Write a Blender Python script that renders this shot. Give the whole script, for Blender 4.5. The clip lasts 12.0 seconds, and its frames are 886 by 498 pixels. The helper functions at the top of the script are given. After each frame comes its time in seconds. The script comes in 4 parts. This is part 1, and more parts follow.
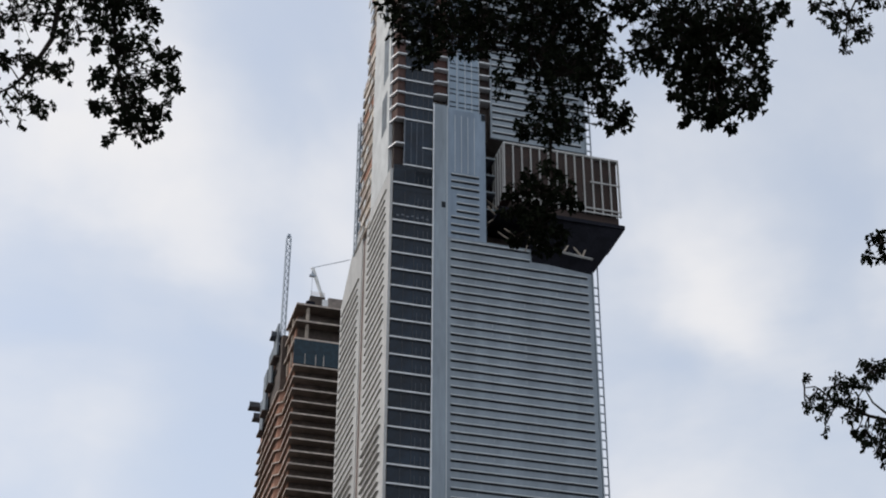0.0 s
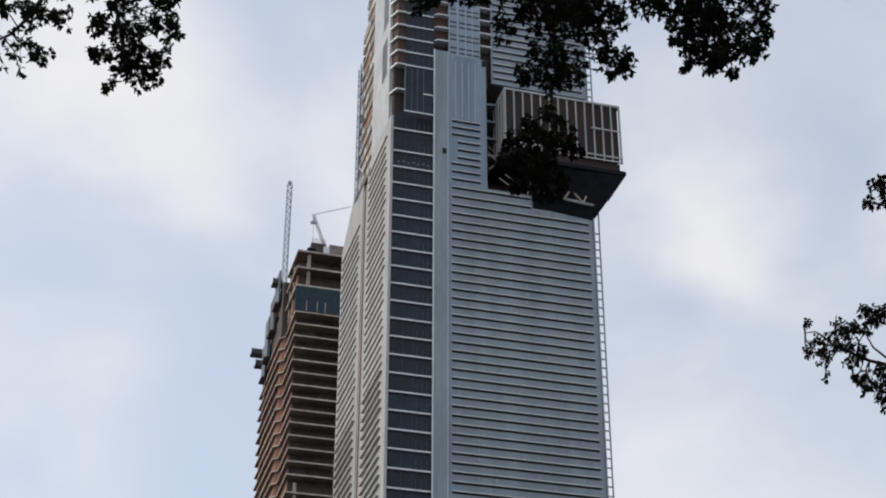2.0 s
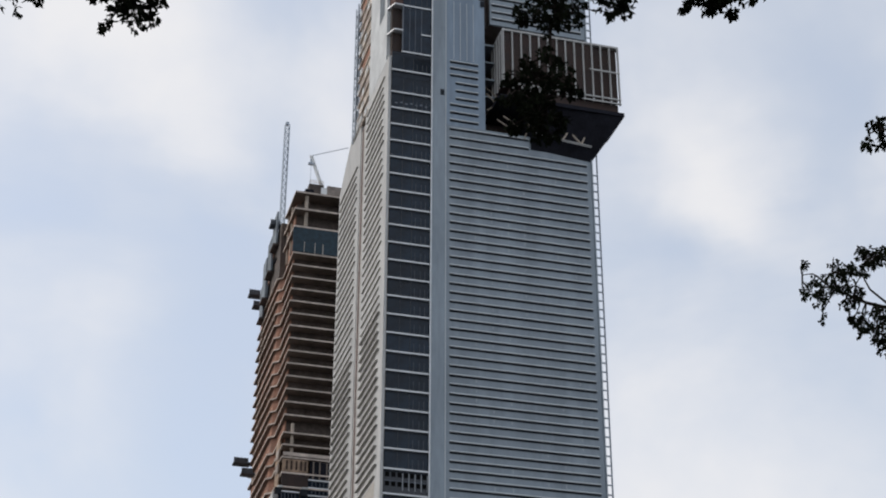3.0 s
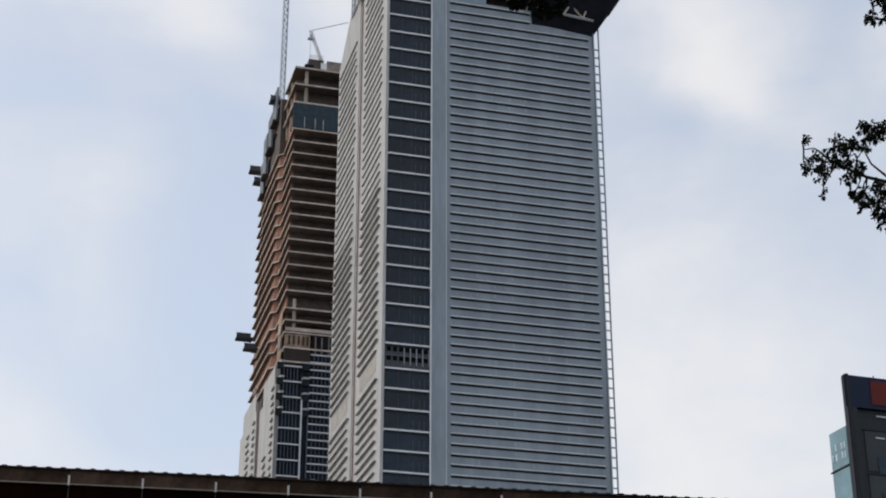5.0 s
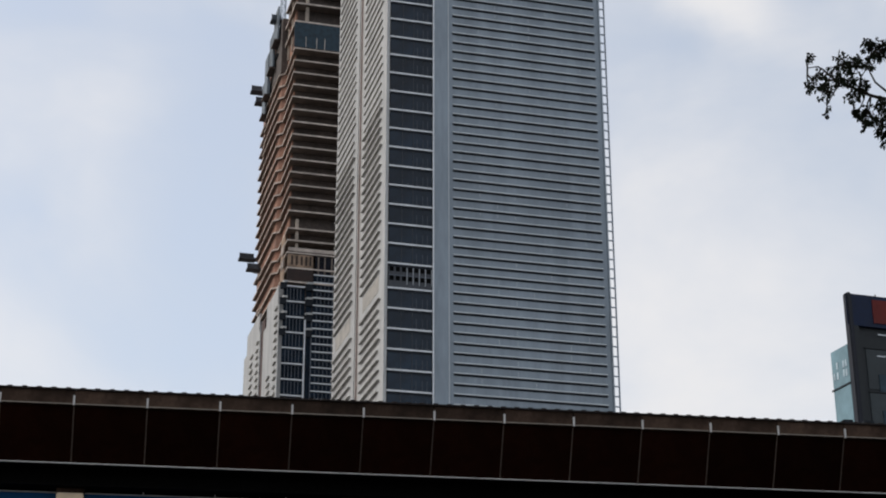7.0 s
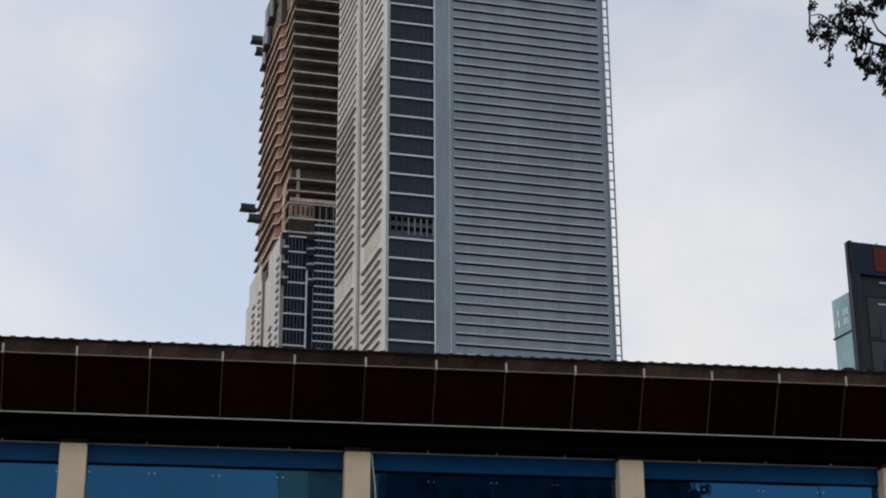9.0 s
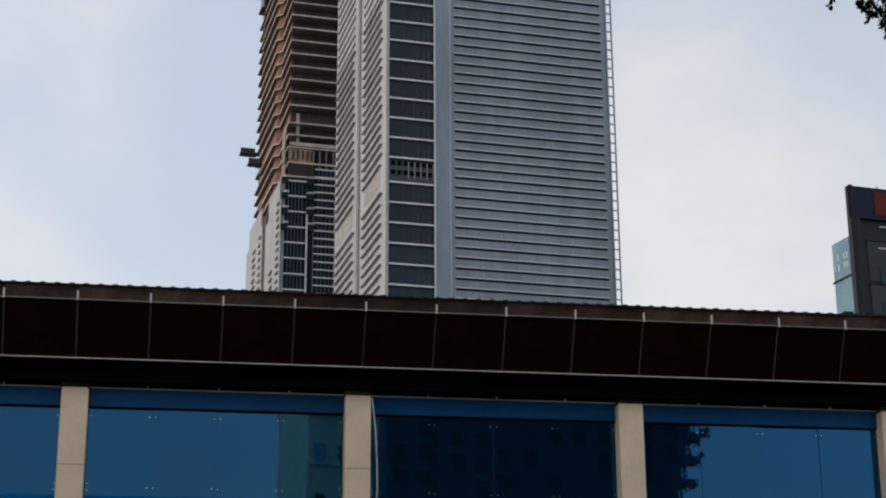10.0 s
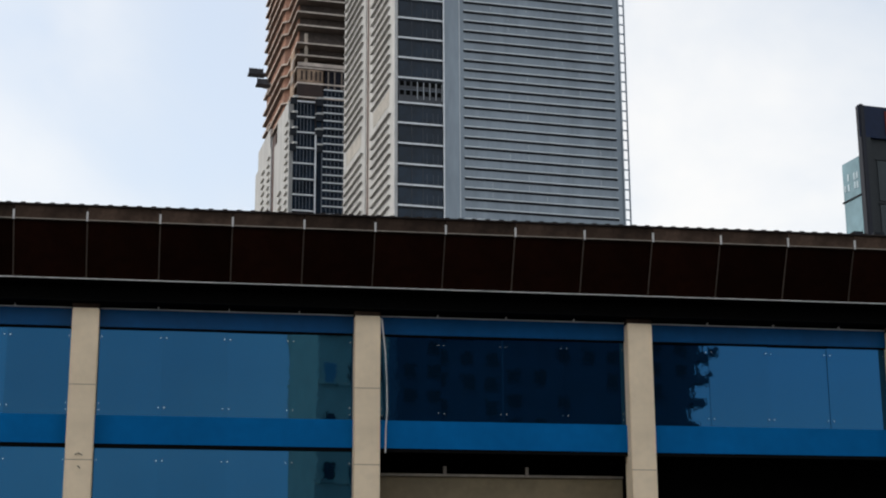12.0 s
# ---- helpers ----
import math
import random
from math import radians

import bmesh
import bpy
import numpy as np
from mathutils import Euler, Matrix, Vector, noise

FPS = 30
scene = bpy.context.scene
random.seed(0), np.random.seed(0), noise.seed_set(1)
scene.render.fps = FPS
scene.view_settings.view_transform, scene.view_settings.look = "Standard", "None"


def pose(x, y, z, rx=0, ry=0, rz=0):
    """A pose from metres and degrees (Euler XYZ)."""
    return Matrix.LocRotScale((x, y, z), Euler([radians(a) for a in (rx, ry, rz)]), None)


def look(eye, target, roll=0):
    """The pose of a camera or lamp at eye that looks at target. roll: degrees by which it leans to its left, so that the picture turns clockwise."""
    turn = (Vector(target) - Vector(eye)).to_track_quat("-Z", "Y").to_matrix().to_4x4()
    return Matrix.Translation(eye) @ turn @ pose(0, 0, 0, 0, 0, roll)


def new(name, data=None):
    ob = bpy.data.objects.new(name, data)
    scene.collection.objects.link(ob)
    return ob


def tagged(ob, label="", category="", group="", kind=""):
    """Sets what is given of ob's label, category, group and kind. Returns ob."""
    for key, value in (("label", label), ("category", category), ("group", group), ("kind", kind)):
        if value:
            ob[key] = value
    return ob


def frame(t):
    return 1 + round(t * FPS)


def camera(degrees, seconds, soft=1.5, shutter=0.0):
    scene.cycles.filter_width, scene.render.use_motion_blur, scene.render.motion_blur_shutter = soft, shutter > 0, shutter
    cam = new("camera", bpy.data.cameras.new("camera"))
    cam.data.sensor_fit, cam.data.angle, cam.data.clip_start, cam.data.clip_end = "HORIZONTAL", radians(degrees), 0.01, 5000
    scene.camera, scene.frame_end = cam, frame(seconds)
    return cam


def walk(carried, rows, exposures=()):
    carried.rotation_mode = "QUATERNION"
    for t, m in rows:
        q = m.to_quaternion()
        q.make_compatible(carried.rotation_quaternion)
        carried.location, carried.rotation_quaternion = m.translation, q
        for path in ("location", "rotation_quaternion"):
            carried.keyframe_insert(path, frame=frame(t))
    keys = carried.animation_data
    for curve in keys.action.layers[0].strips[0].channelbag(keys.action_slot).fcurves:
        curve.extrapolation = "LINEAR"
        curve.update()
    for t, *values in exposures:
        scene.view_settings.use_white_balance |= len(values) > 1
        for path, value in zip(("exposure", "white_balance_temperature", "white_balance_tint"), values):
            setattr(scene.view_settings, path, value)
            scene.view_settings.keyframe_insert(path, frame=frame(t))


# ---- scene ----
# ---------- camera: a hand-held pan downwards from one standing place ----------
EYE = Vector((0.0, 0.0, 1.6))
cam = camera(30.06, 12.0, soft=2.0)
TURNS = [  # seconds, heading east of +y, elevation, roll (degrees)
    (0, 0.018, 32.271, 0.266),
    (0.5, 0.026, 31.933, 0.228),
    (1, 0.006, 31.592, 0.230),
    (1.5, -0.038, 31.118, 0.175),
    (2, -0.019, 30.412, 0.105),
    (2.5, 0.043, 29.440, 0.145),
    (3, 0.076, 28.380, 0.163),
    (5, 0.052, 24.063, 0.020),
    (5.5, 0.024, 23.129, -0.005),
    (6, -0.000, 22.375, -0.023),
    (6.5, -0.027, 21.752, -0.031),
    (7, -0.047, 21.285, -0.101),
    (9, -0.108, 19.538, -0.278),
    (9.5, -0.109, 18.781, -0.312),
    (10, -0.123, 17.605, -0.316),
    (10.5, -0.116, 16.125, -0.305),
    (11, -0.162, 15.021, -0.379),
    (11.5, -0.299, 14.852, -0.356),
    (12, -0.470, 14.850, -0.316)]


def aim(yaw, up, roll):
    a, e = radians(yaw), radians(up)
    way = Vector((math.sin(a) * math.cos(e), math.cos(a) * math.cos(e), math.sin(e)))
    return look(EYE, EYE + way, roll)


walk(cam, [(t, aim(yaw, up, roll)) for t, yaw, up, roll in TURNS],
     exposures=[(0.0, -0.06, 6400, 10), (3.0, -0.06, 6400, 10), (6.0, -0.08, 6440, 10), (9.0, -0.13, 6500, 10), (10.5, -0.15, 6500, 10),
                (10.9, 0.14, 6550, 8), (12.0, 0.16, 6550, 8)])

# ---------- light: hazy sky with broken cloud, sun from the west ----------
SUN_AZ, SUN_EL = -82.0, 38.0
world = bpy.data.worlds.new("sky")
scene.world = world
world.use_nodes = True
wn, wl = world.node_tree.nodes, world.node_tree.links
wn.clear()
sky = wn.new("ShaderNodeTexSky")
sky.sky_type, sky.sun_disc = "NISHITA", False
sky.sun_elevation, sky.sun_rotation = radians(SUN_EL), radians(SUN_AZ)
sky.dust_density, sky.air_density = 2.0, 1.0
gain = wn.new("ShaderNodeVectorMath")
gain.operation = "SCALE"
gain.inputs["Scale"].default_value = 2.3
wl.new(sky.outputs[0], gain.inputs[0])
co = wn.new("ShaderNodeTexCoord")
stretch = wn.new("ShaderNodeMapping")
stretch.inputs["Scale"].default_value = (1.0, 1.0, 1.6)
stretch.inputs["Location"].default_value = (-6.18, -15.48, -12.8)
wl.new(co.outputs["Generated"], stretch.inputs[0])
cloud = wn.new("ShaderNodeTexNoise")
cloud.inputs["Scale"].default_value = 3.2
cloud.inputs["Detail"].default_value = 6.0
cloud.inputs["Roughness"].default_value = 0.56
cloud.inputs["Distortion"].default_value = 0.35
wl.new(stretch.outputs[0], cloud.inputs["Vector"])
# banks of cloud and clear gaps (heading, elevation, radius in degrees, amount), their edges broken up by the noise
# the last two are added behind the camera to tone the pavilion glass
BANKS = [(-16.2, 37.2, 4.2, 0.34), (-11.5, 39.0, 2.6, 0.2), (-11.5, 35.2, 3.2, 0.24), (-5.4, 35.4, 2.4, 0.16), (8.8, 32.6, 2.6, 0.3), (11.4, 31.6, 2.6, 0.3),
         (13.8, 29.8, 2.5, 0.3), (12.2, 37.0, 3.4, 0.18), (-9.6, 31.4, 1.9, 0.2), (-14.4, 25.0, 3.6, 0.2), (-12.0, 22.4, 2.6, 0.16), (9.8, 19.4, 5.0, 0.25),
         (-6.4, 39.8, 3.2, -0.3), (-8.0, 29.4, 3.0, -0.3), (-6.6, 26.6, 2.6, -0.2), (16.6, 32.0, 3.2, -0.36), (7.6, 28.4, 2.6, -0.25), (-15.4, 29.0, 2.8, -0.22),
         (-8.6, 23.2, 2.8, -0.28), (16.4, 29.4, 2.4, -0.2), (-10.0, 18.0, 3.2, -0.2), (15.4, 24.6, 3.0, -0.12), (-13.0, 26.0, 9.0, -0.14), (148, 12, 12, -0.4), (172, 14, 9, 0.2)]
swirl = wn.new("ShaderNodeTexNoise")
swirl.inputs["Scale"].default_value, swirl.inputs["Detail"].default_value = 9.0, 4.0
wl.new(co.outputs["Generated"], swirl.inputs["Vector"])
warp = wn.new("ShaderNodeVectorMath")
warp.operation = "MULTIPLY_ADD"
warp.inputs[1].default_value = (0.13, 0.13, 0.13)
wl.new(swirl.outputs["Color"], warp.inputs[0])
wl.new(co.outputs["Generated"], warp.inputs[2])
wisp = wn.new("ShaderNodeMath")
wisp.operation = "MULTIPLY_ADD"
wisp.inputs[1].default_value = 0.42
wl.new(swirl.outputs["Fac"], wisp.inputs[0])
lower = wn.new("ShaderNodeMath")
lower.operation = "SUBTRACT"
lower.inputs[1].default_value = 0.21
wl.new(cloud.outputs["Fac"], lower.inputs[0])
wl.new(lower.outputs[0], wisp.inputs[2])
amount = wisp.outputs[0]
for head, up, radius, much in BANKS:
    h, u = radians(head), radians(up)
    far = wn.new("ShaderNodeVectorMath")
    far.operation = "DISTANCE"
    far.inputs[1].default_value = (math.sin(h) * math.cos(u) + 0.065, math.cos(h) * math.cos(u) + 0.065, math.sin(u) + 0.065)
    wl.new(warp.outputs[0], far.inputs[0])
    fall = wn.new("ShaderNodeMapRange")
    fall.interpolation_type = "SMOOTHSTEP"
    fall.inputs["From Min"].default_value, fall.inputs["From Max"].default_value = 0.0, radians(radius) * 1.65
    fall.inputs["To Min"].default_value, fall.inputs["To Max"].default_value = much * 0.6, 0.0
    wl.new(far.outputs["Value"], fall.inputs["Value"])
    total = wn.new("ShaderNodeMath")
    wl.new(amount, total.inputs[0])
    wl.new(fall.outputs[0], total.inputs[1])
    amount = total.outputs[0]
cover = wn.new("ShaderNodeValToRGB")
cover.color_ramp.elements[0].position, cover.color_ramp.elements[1].position = 0.22, 0.86
cover.color_ramp.elements[0].color = (0.62, 0.62, 0.62, 1)
cover.color_ramp.elements[1].color = (1.0, 1.0, 1.0, 1)
wl.new(amount, cover.inputs[0])
blend = wn.new("ShaderNodeMix")
blend.data_type = "RGBA"
tone = wn.new("ShaderNodeMapRange")
tone.data_type, tone.interpolation_type = "FLOAT_VECTOR", "SMOOTHSTEP"
tone.inputs[7].default_value, tone.inputs[8].default_value = (0.25, 0.25, 0.25), (0.8, 0.8, 0.8)
tone.inputs[9].default_value, tone.inputs[10].default_value = (7.0, 7.3, 7.75), (9.15, 8.98, 8.92)
wl.new(amount, tone.inputs[6])
wl.new(tone.outputs["Vector"], blend.inputs["B"])
wl.new(cover.outputs[0], blend.inputs["Factor"])
wl.new(gain.outputs[0], blend.inputs["A"])
back = wn.new("ShaderNodeBackground")
back.inputs["Strength"].default_value = 0.1
wl.new(blend.outputs["Result"], back.inputs[0])
wout = wn.new("ShaderNodeOutputWorld")
wl.new(back.outputs[0], wout.inputs[0])

sun = new("sun", bpy.data.lights.new("sun", "SUN"))
sun.data.energy, sun.data.angle, sun.data.color = 1.1, radians(4), (1.0, 0.92, 0.82)
sa, se = radians(SUN_AZ), radians(SUN_EL)
sun_way = Vector((math.sin(sa) * math.cos(se), math.cos(sa) * math.cos(se), math.sin(se)))
sun.matrix_world = look(sun_way * 500, (0, 0, 0))


# ---------- materials ----------
def mat(name, color, rough=0.7, metal=0.0, vary=0.15, scale=1.0, bump=0.0, stain=0.0, rand=0.0, streak=1.0, spec=0.5):
    """Base colour with fine grain, broad stains, relief and an optional shift from piece to piece."""
    m = bpy.data.materials.new(name)
    m.use_nodes = True
    n, l = m.node_tree.nodes, m.node_tree.links
    b = n["Principled BSDF"]
    b.inputs["Metallic"].default_value = metal
    b.inputs["Specular IOR Level"].default_value = spec
    tc = n.new("ShaderNodeTexCoord")
    mp = n.new("ShaderNodeMapping")
    mp.inputs["Scale"].default_value = (scale, scale, scale / streak)
    l.new(tc.outputs["Object"], mp.inputs[0])
    fine = n.new("ShaderNodeTexNoise")
    fine.inputs["Scale"].default_value, fine.inputs["Detail"].default_value = 6.0, 5.0
    l.new(mp.outputs[0], fine.inputs["Vector"])
    broad = n.new("ShaderNodeTexNoise")
    broad.inputs["Scale"].default_value, broad.inputs["Detail"].default_value = 0.7, 3.0
    l.new(mp.outputs[0], broad.inputs["Vector"])
    r1 = n.new("ShaderNodeMapRange")
    r1.inputs["From Min"].default_value, r1.inputs["From Max"].default_value = 0.25, 0.75
    r1.inputs["To Min"].default_value, r1.inputs["To Max"].default_value = 1 - vary, 1 + vary
    l.new(fine.outputs["Fac"], r1.inputs["Value"])
    r2 = n.new("ShaderNodeMapRange")
    r2.inputs["From Min"].default_value, r2.inputs["From Max"].default_value = 0.35, 0.65
    r2.inputs["To Min"].default_value, r2.inputs["To Max"].default_value = 1 - stain, 1 + stain * 0.5
    l.new(broad.outputs["Fac"], r2.inputs["Value"])
    mul = n.new("ShaderNodeMath")
    mul.operation = "MULTIPLY"
    l.new(r1.outputs[0], mul.inputs[0])
    l.new(r2.outputs[0], mul.inputs[1])
    last = mul
    if rand:
        info = n.new("ShaderNodeObjectInfo")
        r3 = n.new("ShaderNodeMapRange")
        r3.inputs["To Min"].default_value, r3.inputs["To Max"].default_value = 1 - rand, 1 + rand
        l.new(info.outputs["Random"], r3.inputs["Value"])
        last = n.new("ShaderNodeMath")
        last.operation = "MULTIPLY"
        l.new(mul.outputs[0], last.inputs[0])
        l.new(r3.outputs[0], last.inputs[1])
    sc = n.new("ShaderNodeVectorMath")
    sc.operation = "SCALE"
    sc.inputs[0].default_value = color
    l.new(last.outputs[0], sc.inputs["Scale"])
    l.new(sc.outputs[0], b.inputs["Base Color"])
    r4 = n.new("ShaderNodeMapRange")
    r4.inputs["To Min"].default_value, r4.inputs["To Max"].default_value = rough * 0.75, min(rough * 1.25, 1)
    l.new(broad.outputs["Fac"], r4.inputs["Value"])
    l.new(r4.outputs[0], b.inputs["Roughness"])
    if bump:
        bp = n.new("ShaderNodeBump")
        bp.inputs["Strength"].default_value, bp.inputs["Distance"].default_value = bump, 0.03
        l.new(fine.outputs["Fac"], bp.inputs["Height"])
        l.new(bp.outputs[0], b.inputs["Normal"])
    return m


M_STEEL = mat("blue_grey_cladding", (0.248, 0.291, 0.33), 0.45, 0.25, 0.09, 0.3, 0.1, 0.2, 0.05, 6)
M_STEELBLUE = mat("steel_blue_panel", (0.21, 0.268, 0.335), 0.42, 0.25, 0.1, 0.3, 0.1, 0.22, 0.05, 8)
M_LIP = mat("light_grey_louver", (0.55, 0.58, 0.60), 0.45, 0.2, 0.08, 0.5, 0, 0.1, 0.06)
M_SLOT = mat("dark_gap", (0.02, 0.024, 0.03), 0.8, 0, 0.1, spec=0.2)
M_WGLASS = mat("dark_tower_glass", (0.008, 0.017, 0.030), 0.22, 0, 0.25, 0.5, 0, 0.4, 0.35, spec=0.32)
M_WHITE = mat("white_metal_trim", (0.74, 0.76, 0.78), 0.5, 0.1, 0.06, 0.5, 0, 0.1)
M_PALE = mat("pale_precast_panel", (0.475, 0.477, 0.468), 0.75, 0, 0.1, 0.4, 0.2, 0.15, 0.05, 4)
M_FIN = mat("pale_precast_fin", (0.44, 0.425, 0.40), 0.8, 0, 0.16, 0.6, 0.2, 0.22, 0.16)
M_BARE = mat("bare_concrete", (0.42, 0.36, 0.30), 0.9, 0, 0.2, 0.5, 0.4, 0.3, 0.1)
# slab concrete kept dark: the undersides' shade is in the colour
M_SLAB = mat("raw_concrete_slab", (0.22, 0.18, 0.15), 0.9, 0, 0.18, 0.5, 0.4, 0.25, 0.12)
# storey walls: lack of light indoors is put into this base colour
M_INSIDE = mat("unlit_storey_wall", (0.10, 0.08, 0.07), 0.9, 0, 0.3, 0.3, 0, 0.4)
M_NET = mat("teal_safety_net", (0.03, 0.055, 0.075), 0.85, 0, 0.3, 1.2, 0.3, 0.3)
M_BROWN = mat("rust_brown_panel", (0.085, 0.044, 0.036), 0.8, 0, 0.2, 0.6, 0.2, 0.3, 0.15)
M_CRANE = mat("white_crane_paint", (0.85, 0.86, 0.86), 0.5, 0.1, 0.1)
M_MAST = mat("grey_blue_mast_paint", (0.35, 0.4, 0.46), 0.5, 0.3, 0.1)
M_GUTTER = mat("weathered_brown_gutter", (0.078, 0.05, 0.036), 0.75, 0, 0.35, 1.0, 0.2, 0.7, 0.4, spec=0.06)
M_FASCIA = mat("dark_brown_fascia_panel", (0.012, 0.0036, 0.0018), 0.6, 0, 0.25, 0.8, 0.1, 0.45, 0.3, spec=0.02)
M_ROOF = mat("dark_ribbed_roofing", (0.03, 0.024, 0.022), 0.8, 0, 0.2, spec=0.15)
# near-black that puts the canopy recess's and open bays' deep shade into colour
M_DARK = mat("near_black", (0.005, 0.005, 0.005), 0.85, 0, 0.2, spec=0.02)
M_BLUE = mat("blue_painted_band", (0.001, 0.12, 0.34), 0.5, 0, 0.08, 0.6, 0.05, 0.12, 0.03, spec=0.04)
# darker copy of the band's blue, with the canopy's shade in it
M_FRIEZE = mat("shaded_band_blue", (0.001, 0.072, 0.21), 0.35, 0, 0.1, 0.6, 0.05, 0.15, spec=0.1)
M_BLUEGLASS = mat("blue_reflective_glass", (0.014, 0.081, 0.174), 0.015, 0.92, 0.03, 0.12, 0.06, 0.1, 0.1)
M_BEIGE = mat("beige_render", (0.84, 0.67, 0.47), 0.85, 0, 0.035, 1.2, 0.12, 0.1, 0.03)
M_CHROME = mat("steel_fitting", (0.7, 0.72, 0.74), 0.25, 1.0, 0.05)
M_ASPHALT = mat("asphalt", (0.05, 0.05, 0.052), 0.9, 0, 0.25, 1.0, 0.4, 0.3)
M_BARK = mat("dark_bark", (0.025, 0.02, 0.017), 0.95, 0, 0.3, 4.0, 0.6, 0.3, 0, 4, spec=0.1)
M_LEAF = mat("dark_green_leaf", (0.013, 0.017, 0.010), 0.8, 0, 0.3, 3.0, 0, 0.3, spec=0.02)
M_TEALGLASS = mat("teal_curtain_glass", (0.2, 0.33, 0.37), 0.12, 0.3, 0.1, 0.3, 0, 0.2, 0.1)
M_NAVY = mat("navy_sign_panel", (0.006, 0.016, 0.05), 0.6, 0, 0.15, 0.5, 0, 0.25, spec=0.25)
M_RED = mat("red_sign_panel", (0.15, 0.02, 0.016), 0.6, 0, 0.15, 0.5, 0, 0.2, spec=0.2)

M_MULL = mat("grey_mullion", (0.13, 0.15, 0.18), 0.5, 0.3, 0.08)
M_PLANT = mat("dark_grey_screen", (0.075, 0.08, 0.09), 0.7, 0, 0.15, 0.5, spec=0.2)
M_BLANK = mat("beige_blank_panel", (0.43, 0.405, 0.365), 0.85, 0, 0.15, 0.5, 0.2, 0.2)
M_SKYPANEL = mat("pale_blue_glazed_panel", (0.25, 0.32, 0.39), 0.3, 0.3, 0.08, 0.3, 0, 0.15)
M_SHEET = mat("off_white_sheet", (0.56, 0.58, 0.58), 0.6, 0, 0.08, 0.25, 0.1, 0.2)
M_SLABPALE = mat("pale_slab_edge", (0.62, 0.57, 0.51), 0.85, 0, 0.15, 0.6, 0.3, 0.25, 0.12)
# paler copy of the slab concrete, with daylight on the edges painted in
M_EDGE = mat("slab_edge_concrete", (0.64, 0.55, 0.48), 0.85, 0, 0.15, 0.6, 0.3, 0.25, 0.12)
M_RAW = mat("raw_tan_wall", (0.37, 0.315, 0.28), 0.9, 0, 0.2, 0.5, 0.3, 0.35, 0.2)
M_DARKBROWN = mat("dark_brown_recess", (0.042, 0.026, 0.022), 0.85, 0, 0.3, 0.5, 0.2, 0.3)
M_UNDER = mat("dark_steel", (0.016, 0.017, 0.024), 0.85, 0, 0.25, 0.4, 0.2, 0.35, spec=0.1)
M_WARM = mat("warm_brown_blockwork", (0.32, 0.165, 0.11), 0.9, 0, 0.25, 0.4, 0.3, 0.35)
M_SCREEN = mat("grey_blue_climbing_screen", (0.16, 0.19, 0.22), 0.8, 0, 0.25, 0.5, 0.2, 0.35, 0.2)
M_OFFICE = mat("dark_office_frame", (0.019, 0.023, 0.026), 0.55, 0, 0.15, 0.5, 0, 0.2, spec=0.3)
M_OFFGLASS = mat("dark_office_glass", (0.024, 0.032, 0.034), 0.2, 0.1, 0.15, 0.4, 0, 0.3, 0.15, spec=0.35)
M_TRIM = mat("off_white_trim", (0.6, 0.58, 0.56), 0.6, 0, 0.15, 2.0, 0, 0.2)
M_TRIMDULL = mat("dull_brown_trim", (0.25, 0.21, 0.17), 0.7, 0, 0.2, 1.5, 0, 0.25)
M_PLATFORM = mat("weathered_grey_platform", (0.075, 0.085, 0.1), 0.8, 0.1, 0.25, 0.6, 0.2, 0.35, 0.2)
M_WARMTAN = mat("tan_blockwork", (0.3, 0.21, 0.145), 0.9, 0, 0.3, 0.5, 0.3, 0.4, 0.2)
M_STREAK = mat("grey_streak", (0.065, 0.075, 0.09), 0.7, 0, 0.3, 0.8)
M_FINDARK = mat("dark_slate_fin", (0.010, 0.012, 0.021), 0.5, 0.1, 0.15, 0.4, 0, 0.2, spec=0.3)
M_WINGPANE = mat("pale_blue_pane", (0.5, 0.62, 0.68), 0.2, 0.1, 0.1, 0.5, 0, 0.2, 0.2)
M_JOINT = mat("brown_joint_strip", (0.11, 0.085, 0.068), 0.7, 0, 0.25, 1.0, 0, 0.3, 0.2, spec=0.1)
M_SEAM = mat("pillar_seam_filler", (0.3, 0.23, 0.17), 0.9, 0, 0.1)
# beige darkened by hand: the loggia's shade is in this colour
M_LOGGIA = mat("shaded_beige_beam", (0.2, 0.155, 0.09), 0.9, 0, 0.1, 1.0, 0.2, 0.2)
M_FLATS = mat("charcoal_render", (0.035, 0.065, 0.105), 0.85, 0, 0.15, 0.5, 0.2, 0.2)


# ---------- building blocks ----------
def block(bm, x0, x1, y0, y1, z0, z1):
    v = [bm.verts.new((x, y, z)) for z in (z0, z1) for y in (y0, y1) for x in (x0, x1)]
    for f in ((0, 2, 3, 1), (4, 5, 7, 6), (0, 1, 5, 4), (2, 6, 7, 3), (0, 4, 6, 2), (1, 3, 7, 5)):
        bm.faces.new([v[i] for i in f])


def prism(bm, outline, z0, z1):
    """A solid from a plan outline (counter-clockwise)."""
    lo = [bm.verts.new((x, y, z0)) for x, y in outline]
    hi = [bm.verts.new((x, y, z1)) for x, y in outline]
    n = len(outline)
    bm.faces.new(lo[::-1])
    bm.faces.new(hi)
    for i in range(n):
        bm.faces.new((lo[i], lo[(i + 1) % n], hi[(i + 1) % n], hi[i]))


